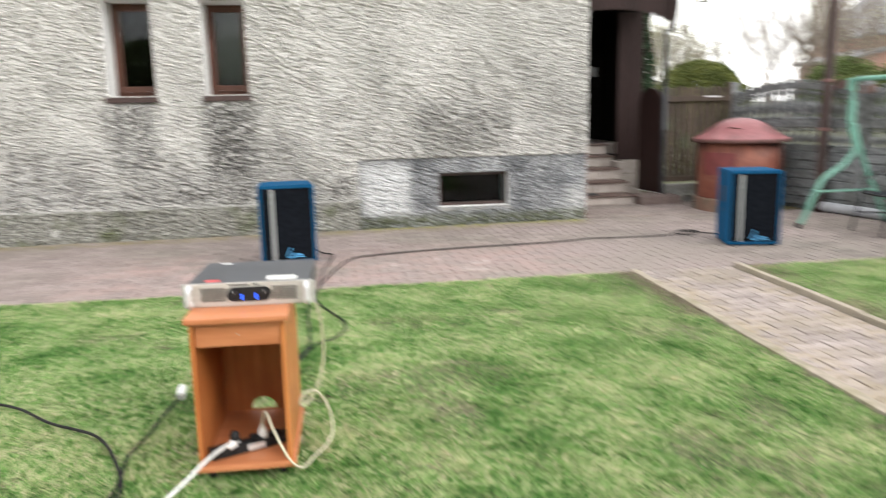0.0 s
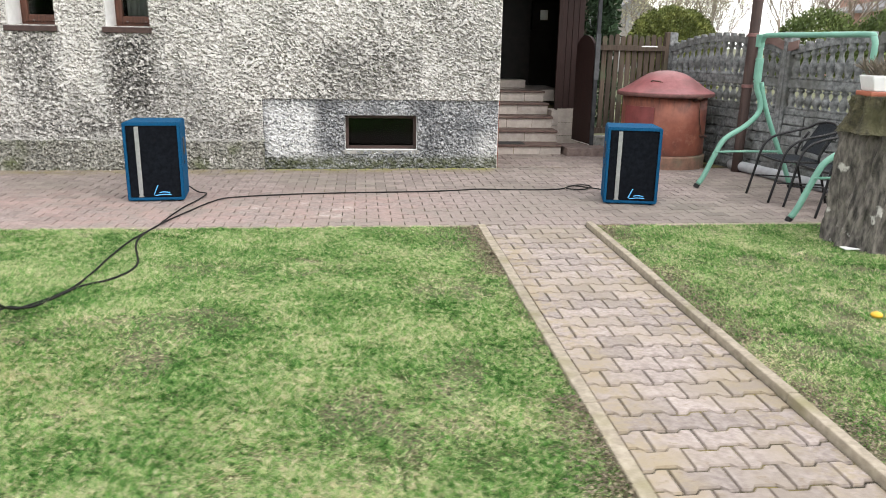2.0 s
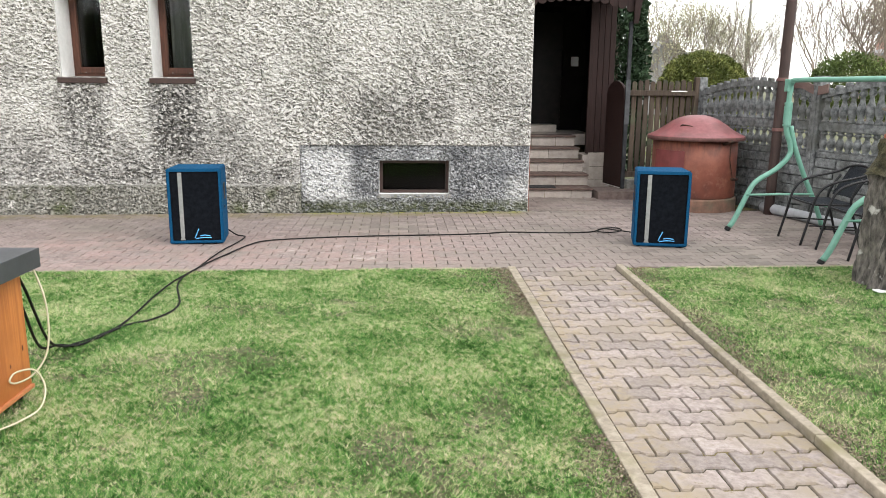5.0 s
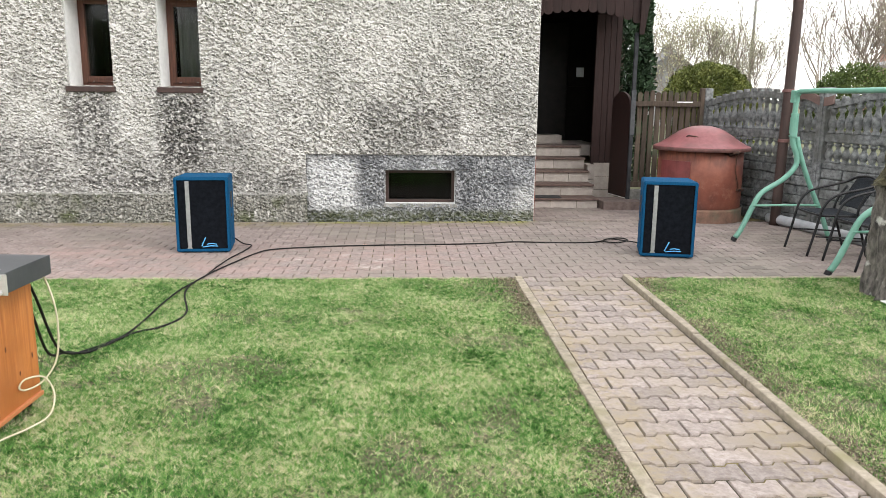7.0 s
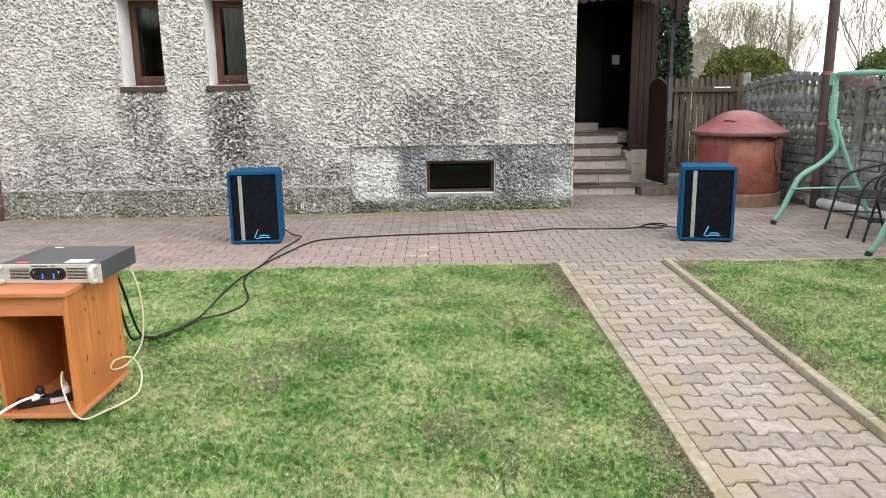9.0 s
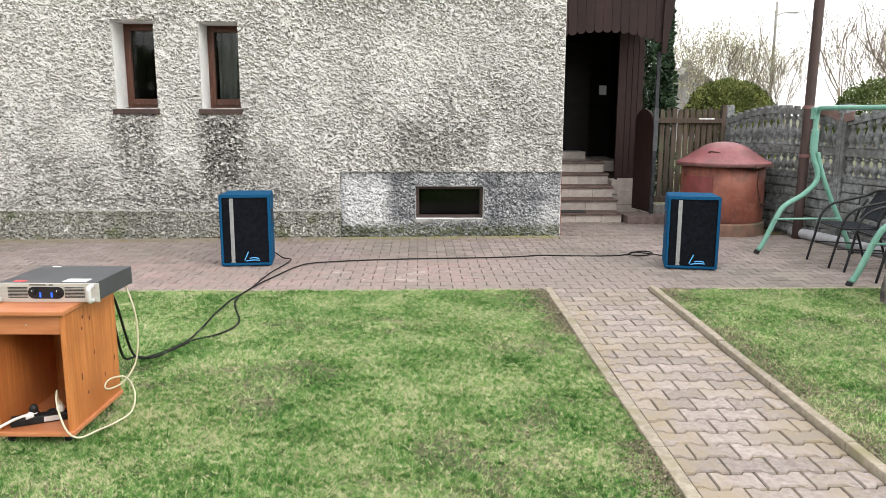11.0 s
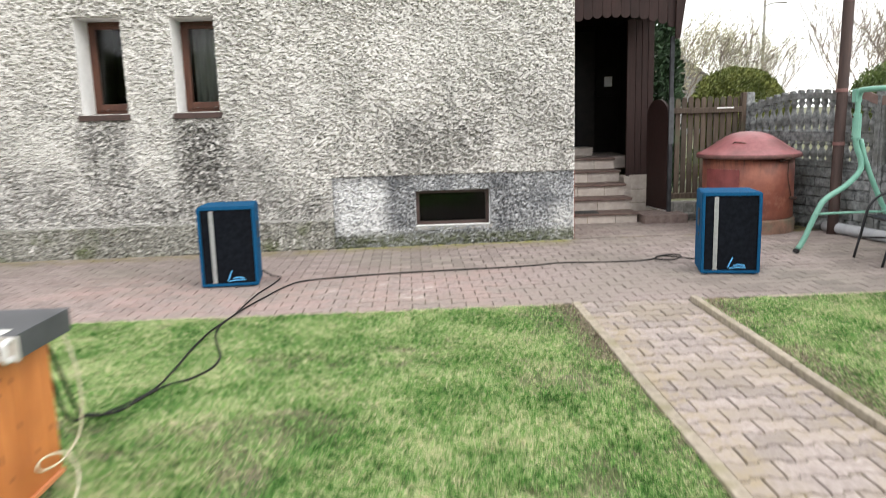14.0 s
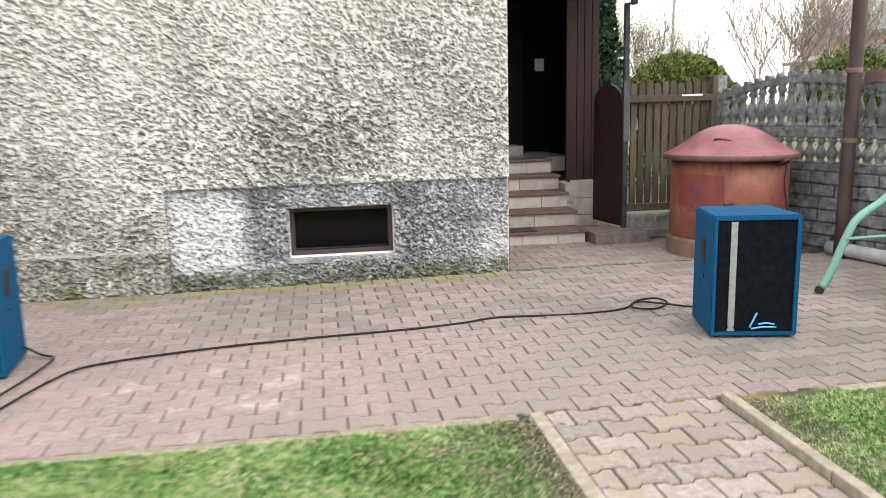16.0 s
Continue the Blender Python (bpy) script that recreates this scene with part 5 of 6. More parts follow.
# small things in the grass and on the fence
toy = tagged(new("toy"), "small yellow two-lobed toy lying in the grass", "toy")
YELLOW = mat("yellow_plastic", (0.62, 0.36, 0.02), (0.72, 0.45, 0.04), 9, 0.45, bump=0.05)
for k, (dx, dy) in enumerate(((-0.045, 0.03), (0.03, -0.02), (0.10, -0.02))):
    bm = bmesh.new()
    lathe(bm, [(0.008, 0.0), (0.030, 0.008), (0.040, 0.028), (0.036, 0.048), (0.020, 0.062), (0.004, 0.066)], 18)
    b = part("lobe", bm, YELLOW, toy, smooth=True)
    b.location = (dx, dy, 0)
toy.location = (4.50, 3.66, -0.02)
toy.scale = (0.85, 0.85, 0.55)
cover = tagged(new("fence_cover"), "brown sheet laid over the top of the concrete fence", "cover")
pts = [(1.72 + 0.03 * i, 1.60 + 0.03 * math.sin(i * 0.36) - 0.002 * i) for i in range(19)]
bm = bmesh.new()
prism(bm, pts + [(x, z - 0.10) for x, z in reversed(pts)], -0.075, -0.05)
part("sheet", bm, mat("brown_faded_sheet", (0.12, 0.075, 0.065), (0.19, 0.125, 0.11), 7, 0.8, bump=0.2), cover)
cover.matrix_world = Matrix.Translation(FA) @ pose(0, 0, 0, 0, 0, FANG)

# ---- curtains behind the narrow windows ----
CURTAIN = mat("pale_curtain", (0.30, 0.30, 0.29), (0.42, 0.42, 0.40), 8, 0.9, bump=0.1, stretch=(4, 4, 0.3))
for x0, x1, z0 in ((-2.05, -1.80, 1.5), (-1.30, -0.86, 1.5)):
    xs = np.linspace(x0, x1, 40)
    verts = [(x, 9.78 + 0.02 * math.sin((x - x0) * 75), z) for z in (z0, 2.8) for x in xs]
    faces = [(i, i + 1, 40 + i + 1, 40 + i) for i in range(39)]
    cu = new("curtain", arrays("curtain", verts, faces, CURTAIN, True))
    so = cu.modifiers.new("thick", "SOLIDIFY")
    so.thickness = 0.004
    tagged(cu, "pale curtain hanging behind the window glass", "curtain")

# ---- plants and distance ----
def leaf_cloud(n, place, size, seed):
    """Many small leaves: place(rng, n) gives centres and outward directions."""
    rng = np.random.RandomState(seed)
    c, out = place(rng, n)
    a = rng.normal(size=(n, 3)) + out * 0.9 + np.array([0, 0, 0.3])
    a /= np.linalg.norm(a, axis=1)[:, None]
    b = np.cross(a, rng.normal(size=(n, 3)))
    b /= np.linalg.norm(b, axis=1)[:, None]
    s = size * rng.uniform(0.6, 1.4, (n, 1))
    v = np.stack([c - b * s * 0.28, c + a * s * 0.5 - b * s * 0.0, c + b * s * 0.28, c + a * s], 1)
    v[:, 1] = c + a * s * 0.45 + b * s * 0.32
    v[:, 0], v[:, 2], v[:, 3] = c, c + a * s, c + a * s * 0.45 - b * s * 0.32
    return v.reshape(-1, 3)


def leaf_mesh(name, v, material, k=4):
    """One face for every k points."""
    me = bpy.data.meshes.new(name)
    n = len(v) // k
    me.vertices.add(k * n)
    me.vertices.foreach_set("co", v.astype(np.float32).ravel())
    me.loops.add(k * n)
    me.loops.foreach_set("vertex_index", np.arange(k * n, dtype=np.int32))
    me.polygons.add(n)
    me.polygons.foreach_set("loop_start", np.arange(0, k * n, k, dtype=np.int32))
    me.update(calc_edges=True)
    me.materials.append(material)
    return me


def dome(rx, ry, rz, lumps):
    def place(rng, n):
        d = rng.normal(size=(n, 3))
        d[:, 2] = abs(d[:, 2]) * 0.9 - 0.12
        d /= np.linalg.norm(d, axis=1)[:, None]
        th, ph = np.arctan2(d[:, 1], d[:, 0]), d[:, 2]
        r = 1 + lumps * (vnoise(th * 2.5 + 20, ph * 5 + 20, 0) - 0.5) + lumps * 0.8 * (vnoise(th * 7 + 40, ph * 12 + 40, 1) - 0.5)
        r *= 1 - 0.22 * rng.rand(n) ** 2
        return d * r[:, None] * np.array([rx, ry, rz]), d
    return place


def column(r, h):
    def place(rng, n):
        u = rng.rand(n) ** 0.8
        th = rng.uniform(0, 2 * np.pi, n)
        rad = r * (np.clip(1.15 - u, 0, 1) ** 0.45) * (1 + 0.5 * (vnoise(th * 3 + 10, u * h * 2.2 + 10, 2) - 0.5)) * (1 - 0.25 * rng.rand(n) ** 2)
        d = np.stack([np.cos(th), np.sin(th), np.full(n, 0.4)], -1)
        return np.stack([rad * np.cos(th), rad * np.sin(th), u * h], -1), d
    return place


YEW = mat("yellow_green_foliage", (0.085, 0.11, 0.022), (0.20, 0.22, 0.055), 3, 0.8, bump=0, vary=0.4, island=True)
DARK_GREEN = mat("dark_conifer_foliage", (0.014, 0.034, 0.014), (0.035, 0.07, 0.03), 3, 0.8, bump=0, vary=0.4, island=True)
HEDGE = mat("hedge_foliage", (0.055, 0.09, 0.018), (0.135, 0.175, 0.045), 2, 0.8, bump=0, vary=0.4, island=True)
TWIG = mat("grey_brown_twigs", (0.17, 0.135, 0.11), (0.29, 0.245, 0.20), 2, 0.95, bump=0)
BUD = mat("spring_buds", (0.36, 0.36, 0.23), (0.50, 0.49, 0.34), 1, 0.9, bump=0, vary=0.3, island=True)


def shrub(name, label, category, place, n, size, material, at, seed, core):
    t = tagged(new(name), label, category)
    leaf = new("crown", leaf_mesh("crown", leaf_cloud(n, place, size, seed), material))
    leaf.parent = t
    bm = bmesh.new()
    tube(bm, [(0, 0, -0.1), (0.02, 0.01, core * 0.5), (0, 0, core)], 0.09, 8, 3, 0.03)
    part("trunk", bm, TWIG, t)
    t.location = at
    return t


shrub("yew_bush", "round clipped yellow-green yew bush behind the fence", "bush", dome(1.02, 1.0, 1.0, 0.14), 34000, 0.050, YEW, (7.95, 15.6, 1.22), 1, 0.6)
lower = bpy.data.objects["yew_bush"]
skirt = new("skirt", leaf_mesh("skirt", leaf_cloud(5000, column(1.0, 1.3), 0.09, 9), YEW))
skirt.parent = lower
skirt.location = (0, 0, -1.3)
shrub("conifer", "dark green columnar conifer behind the porch", "tree", column(0.60, 6.5), 26000, 0.10, DARK_GREEN, (5.86, 15.0, -0.1), 2, 5.8)
rh = random.Random(3)
for k in range(4):
    shrub("hedge_bush", "bushy green hedge plant behind the concrete fence", "hedge", dome(0.95 + 0.1 * rh.random(), 0.8, 1.05 + 0.12 * rh.random(), 0.2), 17000, 0.052, HEDGE, (10.35 + k * 1.35, 14.2 - 0.25 * k, 1.05), 20 + k, 0.5)


def bare_tree(seed, height, buds):
    """A leafless tree: tapering limbs that fork, with small buds at the twig ends."""
    r = random.Random(seed)
    segs, tips = [], []
    def grow(p, d, length, rad, depth):
        steps = 3
        for _ in range(steps):
            d = (d + Vector((r.gauss(0, 0.10), r.gauss(0, 0.10), 0.06))).normalized()
            q = p + d * length / steps
            segs.append((p.copy(), q.copy(), rad, rad * 0.86))
            rad *= 0.86
            p = q
            if depth > 0 and r.random() < 0.75:
                side = Vector((r.gauss(0, 1), r.gauss(0, 1), r.uniform(0.2, 0.9))).normalized()
                grow(p, (d * 0.75 + side * 0.65).normalized(), length * r.uniform(0.55, 0.75), rad * 0.6, depth - 1)
        if depth > 0:
            grow(p, (d + Vector((r.gauss(0, 0.3), r.gauss(0, 0.3), 0.1))).normalized(), length * 0.7, rad * 0.85, depth - 1)
        else:
            tips.append(p)
    for s in range(2):
        grow(Vector((r.uniform(-0.3, 0.3), r.uniform(-0.3, 0.3), -0.1)), Vector((r.gauss(0, 0.12), r.gauss(0, 0.12), 1)).normalized(), height * 0.42, height * 0.011, 4)
    verts, faces = [], []
    for p, q, a, b in segs:
        d = (q - p).normalized()
        s = d.cross(Vector((0.37, 0.21, 0.9))).normalized()
        u = d.cross(s)
        k = len(verts)
        for c, rad in ((p, max(a, 0.012)), (q, max(b, 0.012))):
            for j in range(3):
                verts.append(c + rad * (math.cos(j * 2.094) * s + math.sin(j * 2.094) * u))
        faces += [(k + j, k + (j + 1) % 3, k + 3 + (j + 1) % 3, k + 3 + j) for j in range(3)]
    t = tagged(new("bare_tree"), "bare spring tree with thin branches and pale buds", "tree", "bare trees in the distance")
    ob = new("trunk", arrays("trunk", verts, faces, TWIG))
    ob.parent = t
    T = np.array([tuple(x) for x in tips])
    if buds:
        rng = np.random.RandomState(seed)
        pick = T[rng.randint(0, len(T), buds)] + rng.normal(0, 0.16, (buds, 3))
        ob = new("crown", leaf_mesh("crown", leaf_cloud(buds, lambda g_, n_: (pick, np.zeros((n_, 3))), 0.10, seed), BUD))
        ob.parent = t
    return t


tree_a = bare_tree(1, 6.2, 2600)
tree_b = bare_tree(5, 8.2, 300)
tree_c = bare_tree(9, 7.0, 1500)
tree_a.matrix_world = Matrix.Translation((17.6, 44, 0))
tree_b.matrix_world = Matrix.Translation((23.5, 36, 0))
tree_c.matrix_world = Matrix.Translation((20.3, 45, 0))
for src, x, y, s, a in ((tree_a, 19.2, 46, 1.0, 80), (tree_a, 16.0, 47, 0.8, 150), (tree_a, 21.6, 47, 0.9, 200), (tree_b, 25.2, 37, 1.0, 70), (tree_b, 27.0, 38, 0.95, 140), (tree_c, 22.8, 44, 0.8, 30), (tree_b, 29.5, 39, 1.1, 220), (tree_c, 31.5, 38, 1.1, 300), (tree_c, 14.6, 50, 0.6, 120), (tree_b, 33.0, 42, 1.2, 10), (tree_c, 18.4, 50, 1.05, 250), (tree_a, 24.5, 48, 0.9, 310), (tree_b, 21.0, 33, 0.9, 20), (tree_b, 19.4, 31, 0.8, 190), (tree_b, 22.2, 31, 0.9, 260)):
    copy_thing(src, Matrix.Translation((x, y, 0)) @ pose(0, 0, 0, 0, 0, a)).scale = (s, s, s)

lamp_post = tagged(new("street_lamp"), "tall concrete street lamp in the distance", "street lamp")
bm = bmesh.new()
tube(bm, [(28.7, 58.8, -0.1), (28.7, 58.8, 5), (28.7, 58.8, 10.0)], 0.16, 8, 2, 0.10)
part("mast", bm, CONCRETE, lamp_post)
tubepart("arm", CONCRETE, lamp_post, [(28.7, 58.8, 8.9), (29.2, 58.8, 9.15), (29.9, 58.8, 9.2)], 0.05, 6, 3)
boxpart("lantern", CONCRETE, lamp_post, 29.7, 30.4, 58.65, 58.95, 9.12, 9.26, bevel=0.04)

far_house = tagged(new("house"), "grey distant house with a steep gable behind the trees", "house")
GREY_ROOF = mat("grey_roof_sheet", (0.20, 0.20, 0.21), (0.28, 0.28, 0.29), 3, 0.8, bump=0.1)
bm = bmesh.new()
prism(bm, [(15.2, -0.1), (20.6, -0.1), (20.6, 2.3), (17.9, 4.2), (15.2, 2.3)], 46.0, 54.0)
part("wall", bm, mat("grey_house_render", (0.26, 0.26, 0.265), (0.34, 0.34, 0.34), 2, 0.9, bump=0.1), far_house)
for sx in (-1, 1):
    bm = bmesh.new()
    prism(bm, [(17.9, 4.25), (17.9 + sx * 3.0, 2.15), (17.9 + sx * 3.0, 2.28), (17.9, 4.40)], 45.7, 54.3)
    part("roof", bm, GREY_ROOF, far_house)
boxpart("chimney", GREY_ROOF, far_house, 18.1, 18.6, 48, 48.6, 3.8, 4.9)
pink_house = tagged(new("house"), "pink rendered neighbouring house with a low grey annexe behind the hedge", "house")
PINK_WALL = mat("faded_pink_render", (0.40, 0.23, 0.19), (0.50, 0.31, 0.26), 3, 0.9, bump=0.1)
bm = bmesh.new()
prism(bm, [(32.2, -0.1), (40.2, -0.1), (40.2, 5.2), (36.2, 7.9), (32.2, 5.2)], 40.0, 48.0)
part("wall", bm, PINK_WALL, pink_house)
for sx in (-1, 1):
    bm = bmesh.new()
    prism(bm, [(36.2, 7.95), (36.2 + sx * 4.5, 4.92), (36.2 + sx * 4.5, 5.08), (36.2, 8.12)], 39.6, 48.4)
    part("roof", bm, GREY_ROOF, pink_house)
bm = bmesh.new()
prism(bm, [(28.8, -0.1), (32.19, -0.1), (32.19, 4.1), (28.8, 3.4)], 39.9, 44.0)
part("annexe_wall", bm, PINK_WALL, pink_house)
bm = bmesh.new()
prism(bm, [(28.5, 3.38), (32.19, 4.15), (32.19, 4.3), (28.5, 3.53)], 39.6, 44.3)
part("annexe_roof", bm, GREY_ROOF, pink_house)
# unseen hedge added behind the camera to darken what the windows reflect
for k in range(9):
    shrub("garden_hedge", "tall dark hedge that closes the garden", "hedge", dome(2.3, 1.6, 3.6, 0.2), 3500, 0.34, HEDGE, (-14 + k * 3.6, -13.0, 0.4), 50 + k, 1.0)

# ---- kerbs, pavers and lawn details ----
kl = 0.79
for side, x0, x1, z0, z1 in (("left", PATH_L - 0.078, PATH_L - 0.012, -0.1, 0.022), ("right", PATH_R + 0.010, PATH_R + 0.064, -0.1, 0.036)):
    row = tagged(new("kerb_" + side), "row of narrow concrete kerb stones along the path", "kerb", kind="structure")
    bm = bmesh.new()
    box(bm, x0, x1, 0.003, kl - 0.003, z0, z1, bevel=0.008)
    me = finish("kerb_stone", bm, KERB)
    for i in range(12):
        k = new("kerb_stone", me)
        k.parent = row
        k.matrix_local = Matrix.Translation((0, EDGE_Y - 0.03 - kl * (i + 1), float(path_fall(EDGE_Y - 0.03 - kl * (i + 1))) + 0.003 * math.sin(i * 2.3))) @ pose(0, 0, 0, 0.75 + 0.15 * math.sin(i * 1.7), 0, 0)
edging = tagged(new("terrace_edging"), "flush concrete edging between yard and lawn", "kerb", kind="structure")
bm = bmesh.new()
box(bm, 0.002, 0.798, EDGE_Y - 0.07, EDGE_Y - 0.006, -0.1, 0.006, bevel=0.006)
me = finish("kerb_stone", bm, KERB)
for i in range(24):
    x = -12 + 0.8 * i
    if x + 0.8 < PATH_L or x > PATH_R:
        k = new("kerb_stone", me)
        k.parent = edging
        k.location = (x, 0, 0.003 * math.sin(i * 1.9))

BW, BH, BD = 0.212, 0.142, 0.0125


def paver_edge(x):
    """The waved long side of a block."""
    k = min(max((abs(x) / BW - 0.19) / 0.10, 0), 1)
    return BH / 2 - BD + 2 * BD * k


def paver_outline(gap, xa, xb):
    xs = [xa + 0.7 * gap] + [k * BW for k in (-0.29, -0.19, 0.19, 0.29) if xa + gap < k * BW < xb - gap] + [xb - 0.7 * gap]
    dn = [(x, -paver_edge(x) + 1.15 * gap) for x in xs]
    return dn + [(x, -y) for x, y in reversed(dn)]


def paver_geo(gap, inset, xa=-BW / 2, xb=BW / 2):
    """A block, or the piece of one between xa and xb, with a worn upper edge."""
    o, i = paver_outline(gap, xa, xb), paver_outline(inset, xa, xb)
    verts = [(x, y, 0.0) for x, y in i] + [(x, y, -0.008) for x, y in o] + [(x, y, -0.03) for x, y in o]
    n = len(o)
    faces = [tuple(range(n))]
    for k in range(n):
        faces += [(n + k, n + (k + 1) % n, (k + 1) % n, k), (2 * n + k, 2 * n + (k + 1) % n, n + (k + 1) % n, n + k)]
    return verts, faces


rp = random.Random(12)


def lay(parent, x0, x1, y0, y1, near, zf, gaps, material, limit):
    """Rows of blocks in running bond; end blocks are cut to the edge."""
    vs, fs, count, cuts = [], [], 0, {}
    rows = int((y1 - y0) / BH)
    for r in range(rows):
        y = y1 - BH * (r + 0.5)
        off = (r % 2) * BW / 2
        for c in range(int((x1 - x0) / BW) + 2):
            x = x0 + off + BW * c
            xa, xb = max(-BW / 2, x0 - x), min(BW / 2, x1 - x)
            if xb - xa < 0.035:
                continue
            key = (round(xa, 4), round(xb, 4))
            if key not in cuts:
                geo = paver_geo(*gaps, xa, xb)
                cuts[key] = (*geo, arrays("paver", *geo, material))
            gv, gf, me = cuts[key]
            dz = rp.uniform(-0.0025, 0.0025)
            if near(x, y) and count < limit:
                count += 1
                b = new("paver", me)
                b.parent = parent
                b.matrix_local = Matrix.Translation((x, y, zf(x, y) + dz)) @ pose(0, 0, 0, rp.gauss(0, 0.35), rp.gauss(0, 0.35), rp.gauss(0, 0.35))
            else:
                k = len(vs)
                q = np.array(gv) + np.array([x, y, zf(x, y) + dz])
                tx, ty = rp.gauss(0, 0.006), rp.gauss(0, 0.006)
                q[:, 2] += tx * (q[:, 0] - x) + ty * (q[:, 1] - y)
                vs += q.tolist()
                fs += [tuple(k + i for i in f) for f in gf]
    if vs:
        ob = new("pavers", arrays("pavers", vs, fs, material))
        ob.parent = parent
        tagged(ob, kind="stuff")


lay(garden_path, PATH_L, PATH_R, -4.0, EDGE_Y + 0.0, lambda x, y: y > 0.5, lambda x, y: float(path_fall(y)), (0.0066, 0.0108), PAVER, 300)
lay(terrace, -11.5, 6.45, EDGE_Y + 0.0, WALL_Y - 0.06, lambda x, y: y < 7.4 and -0.9 < x < 3.6, terrace_z, (0.0046, 0.0085), PAVER_FAR, 290)
lay(terrace, CORNER_X + 0.02, 5.80, WALL_Y - 0.06, 10.30, lambda x, y: False, terrace_z, (0.0046, 0.0085), PAVER_FAR, 0)

# ---- grass ----
def blade_field(name, x0, x1, y0, y1, per_m2, parent, label, seed, material, hmin, hmax, keep):
    rng = np.random.RandomState(seed)
    n = int((x1 - x0) * (y1 - y0) * per_m2)
    x, y = rng.uniform(x0, x1, n), rng.uniform(y0, y1, n)
    ok = rng.rand(n) < keep(x, y)
    x, y = x[ok], y[ok]
    n = len(x)
    tuft = 0.45 * vnoise(x * 11 + 50, y * 11 + 50, 1) + 0.55 * vnoise(x * 31 + 9, y * 31 + 9, 0)
    tuft = np.clip((tuft - 0.22) / 0.5, 0, 1)
    h = rng.uniform(hmin, hmax, n) * (0.35 + 1.35 * tuft) * (0.7 + 0.6 * vnoise(x * 1.4 + 30, y * 1.4 + 30, 2))
    th = rng.uniform(0, 2 * np.pi, n)
    lean = rng.uniform(0.3, 1.9, n) * h
    la = 2 * np.pi * vnoise(x * 5 + 11, y * 5 + 11, 3) + rng.normal(0, 1.8, n)
    w = rng.uniform(0.0014, 0.0030, n)
    z0 = 0.002 + lawn_rise(x, y)
    dx, dy = w * np.cos(th), w * np.sin(th)
    tx, ty = x + lean * np.cos(la), y + lean * np.sin(la)
    v = np.stack([np.stack([x - dx, y - dy, z0], -1), np.stack([x + dx, y + dy, z0], -1), np.stack([tx, ty, z0 + h], -1)], 1).reshape(-1, 3)
    ob = new(name, leaf_mesh(name, v, material, 3))
    return tagged(ob, label, "grass", kind="stuff")


def grass_mat(name):
    m = bpy.data.materials.new(name)
    m.use_nodes = True
    N, L = m.node_tree.nodes, m.node_tree.links
    p = N["Principled BSDF"]
    geo = N.new("ShaderNodeNewGeometry")
    ramp = N.new("ShaderNodeValToRGB")
    cr = ramp.color_ramp
    cr.elements[0].position, cr.elements[0].color = 0.0, (0.030, 0.095, 0.016, 1)
    cr.elements[1].position, cr.elements[1].color = 1.0, (0.74, 0.66, 0.46, 1)
    for pos_, col_ in ((0.32, (0.135, 0.345, 0.068, 1)), (0.58, (0.30, 0.53, 0.16, 1)), (0.78, (0.56, 0.60, 0.31, 1))):
        e = cr.elements.new(pos_)
        e.color = col_
    n1, n2 = N.new("ShaderNodeTexNoise"), N.new("ShaderNodeTexNoise")
    n1.inputs["Scale"].default_value, n1.inputs["Detail"].default_value = 2.1, 6
    n2.inputs["Scale"].default_value, n2.inputs["Detail"].default_value = 30.0, 3
    L.new(geo.outputs["Position"], n1.inputs["Vector"])
    L.new(geo.outputs["Position"], n2.inputs["Vector"])
    def add(a, b, ka, kb, k0):
        x = N.new("ShaderNodeMath")
        x.operation = "MULTIPLY_ADD"
        x.inputs[1].default_value, x.inputs[2].default_value = ka, k0
        L.new(a, x.inputs[0])
        y = N.new("ShaderNodeMath")
        y.operation = "MULTIPLY_ADD"
        y.inputs[1].default_value = kb
        L.new(b, y.inputs[0])
        L.new(x.outputs["Value"], y.inputs[2])
        return y.outputs["Value"]
    f = add(n1.outputs["Fac"], n2.outputs["Fac"], 1.65, 2.0, -1.665)
    f = add(f, geo.outputs["Random Per Island"], 1.0, 1.10, -0.24)
    L.new(f, ramp.inputs["Fac"])
    L.new(ramp.outputs["Color"], p.inputs["Base Color"])
    p.inputs["Roughness"].default_value = 0.65
    p.inputs["Specular IOR Level"].default_value = 0.25
    tr = N.new("ShaderNodeBsdfTranslucent")
    L.new(ramp.outputs["Color"], tr.inputs["Color"])
    mx = N.new("ShaderNodeMixShader")
    mx.inputs["Fac"].default_value = 0.35
    L.new(p.outputs["BSDF"], mx.inputs[1])
    L.new(tr.outputs["BSDF"], mx.inputs[2])
    L.new(mx.outputs["Shader"], N["Material Output"].inputs["Surface"])
    return m


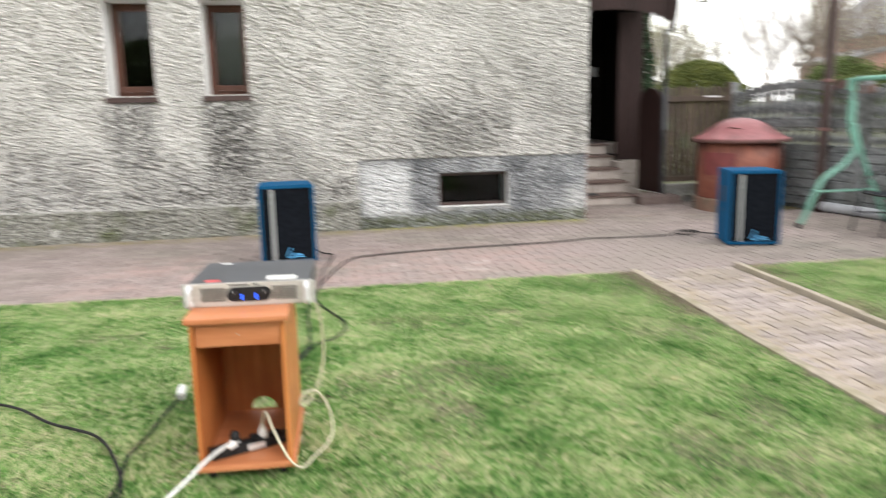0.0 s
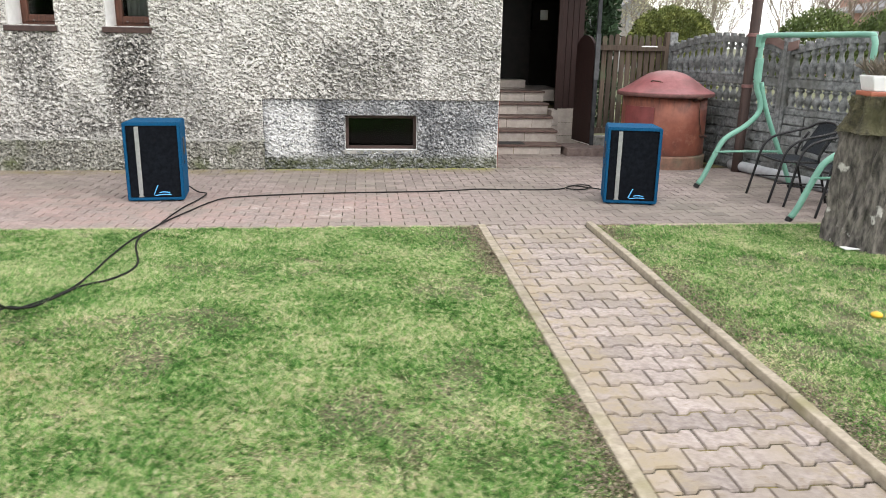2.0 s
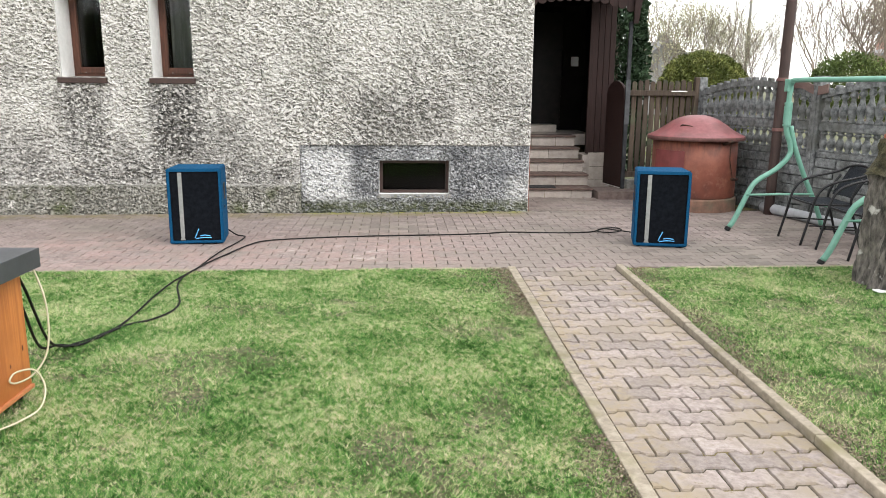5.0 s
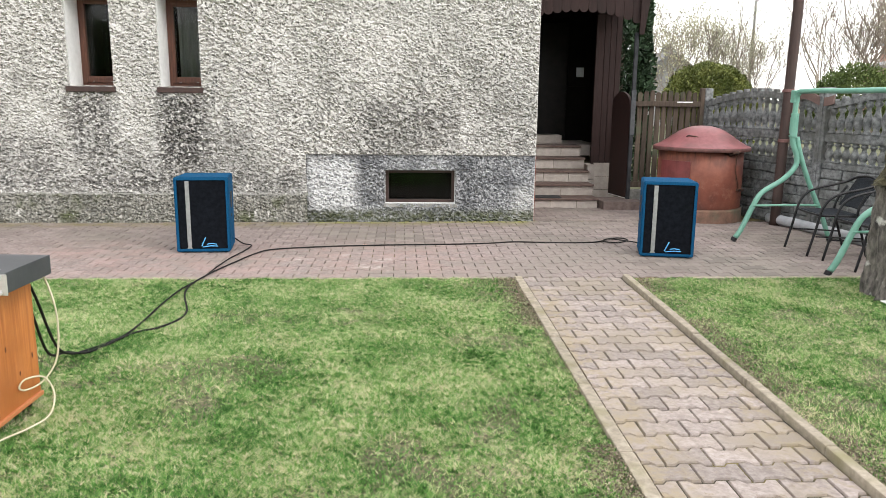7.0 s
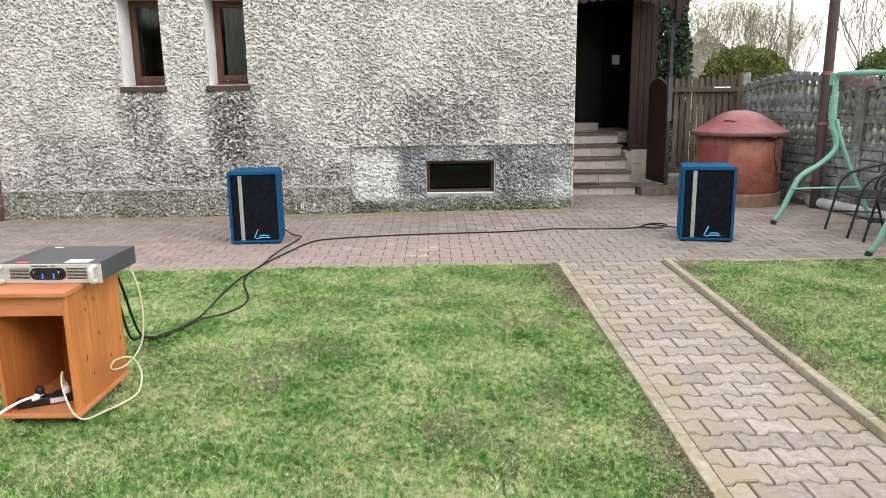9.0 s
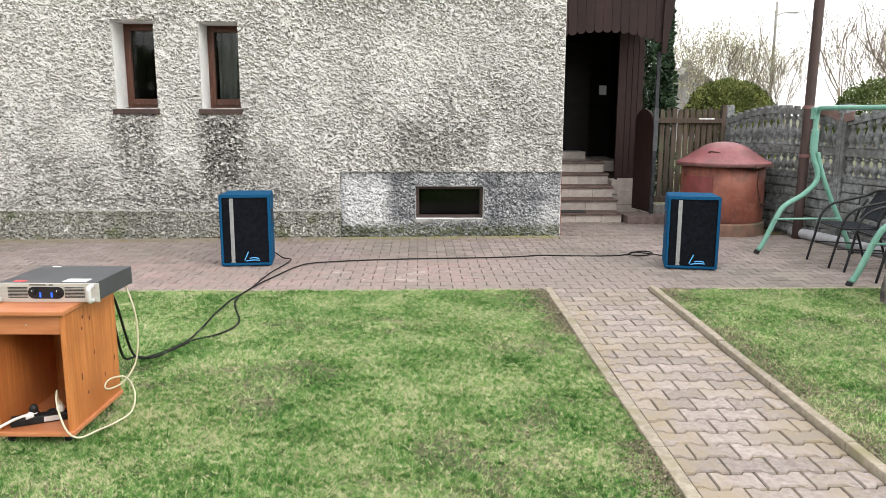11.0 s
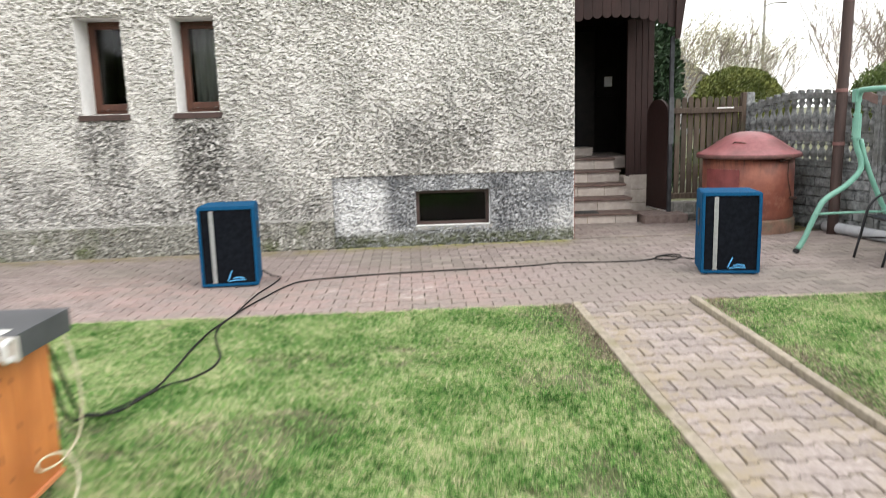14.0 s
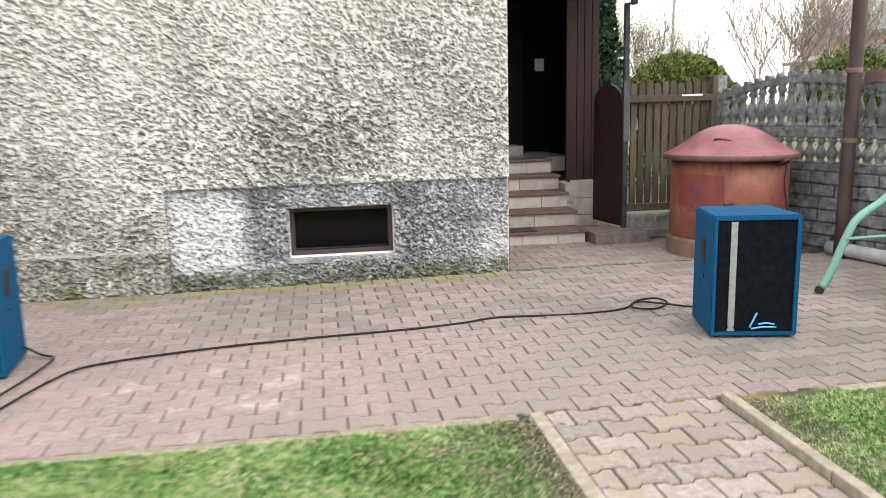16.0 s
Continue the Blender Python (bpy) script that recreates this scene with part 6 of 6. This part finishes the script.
GRASS = grass_mat("grass_blades")
def keep_left(x, y):
    bare = 0.6 * vnoise(x * 1.9 + 5, y * 1.9 + 5, 4) + 0.4 * vnoise(x * 6.5 + 8, y * 6.5 + 3, 5)
    edge = np.clip((PATH_L - 0.10 - x) / 0.24, 0.0, 1) + 0.6 * vnoise(x * 5, y * 3, 2)
    return np.clip(1.1 - 1.0 * np.clip((bare - 0.57) / 0.2, 0, 1), 0.25, 1) * np.clip(edge, 0.12, 1)
def keep_right(x, y):
    bare = 0.6 * vnoise(x * 2.1 + 15, y * 2.1 + 5, 4) + 0.4 * vnoise(x * 6.5 + 8, y * 6.5 + 3, 5)
    edge = np.clip((x - PATH_R - 0.10) / 0.4, 0.0, 1) + 0.5 * vnoise(x * 5, y * 3, 2)
    return np.clip(1.1 - 1.0 * np.clip((bare - 0.57) / 0.2, 0, 1), 0.25, 1) * np.clip(edge, 0.1, 1)
blade_field("grass", -2.6, PATH_L - 0.065, 1.6, EDGE_Y - 0.075, 58000, lawn_left, "short spring grass, green with dry straw patches", 1, GRASS, 0.007, 0.017, keep_left)
blade_field("grass", -9.0, -2.6, 1.5, EDGE_Y - 0.075, 4500, lawn_left, "short spring grass beyond the cabinet", 2, GRASS, 0.012, 0.03, keep_left)
blade_field("grass", PATH_R + 0.075, 7.2, 2.2, EDGE_Y - 0.075, 32000, lawn_right, "short green grass beside the path", 3, GRASS, 0.008, 0.019, keep_right)
blade_field("grass", -5.0, PATH_L - 0.065, -4.0, 1.6, 7000, lawn_left, "short grass behind the camera", 4, GRASS, 0.012, 0.03, keep_left)
blade_field("grass", PATH_R + 0.075, 7.2, -3.0, 2.2, 6500, lawn_right, "short grass beside the path end", 5, GRASS, 0.012, 0.03, keep_right)

# dead leaves and crumbs along the path edges
LITTER = mat("dry_leaf_litter", (0.10, 0.08, 0.055), (0.32, 0.27, 0.19), 30, 0.95, bump=0, vary=0.4, island=True)
rng = np.random.RandomState(31)
def litter_place(r_, n_):
    side = rng.rand(n_) < 0.6
    x = np.where(side, PATH_L - 0.08 - abs(rng.normal(0, 0.10, n_)), PATH_R + 0.09 + abs(rng.normal(0, 0.14, n_)))
    y = rng.uniform(1.5, EDGE_Y - 0.1, n_)
    k = vnoise(x * 0 + y * 1.6, y * 1.6 + side * 9, 5) > 0.35
    x, y = np.where(k, x, x[0]), np.where(k, y, y[0])
    return np.stack([x, y, path_fall(y) + 0.012 + rng.rand(n_) * 0.012], -1), np.zeros((n_, 3)) + np.array([0, 0, -0.3])
ob = new("leaf_litter", leaf_mesh("leaf_litter", leaf_cloud(14000, litter_place, 0.013, 31), LITTER))
tagged(ob, "dry brown leaf crumbs along the path edges", "leaf litter", kind="stuff")
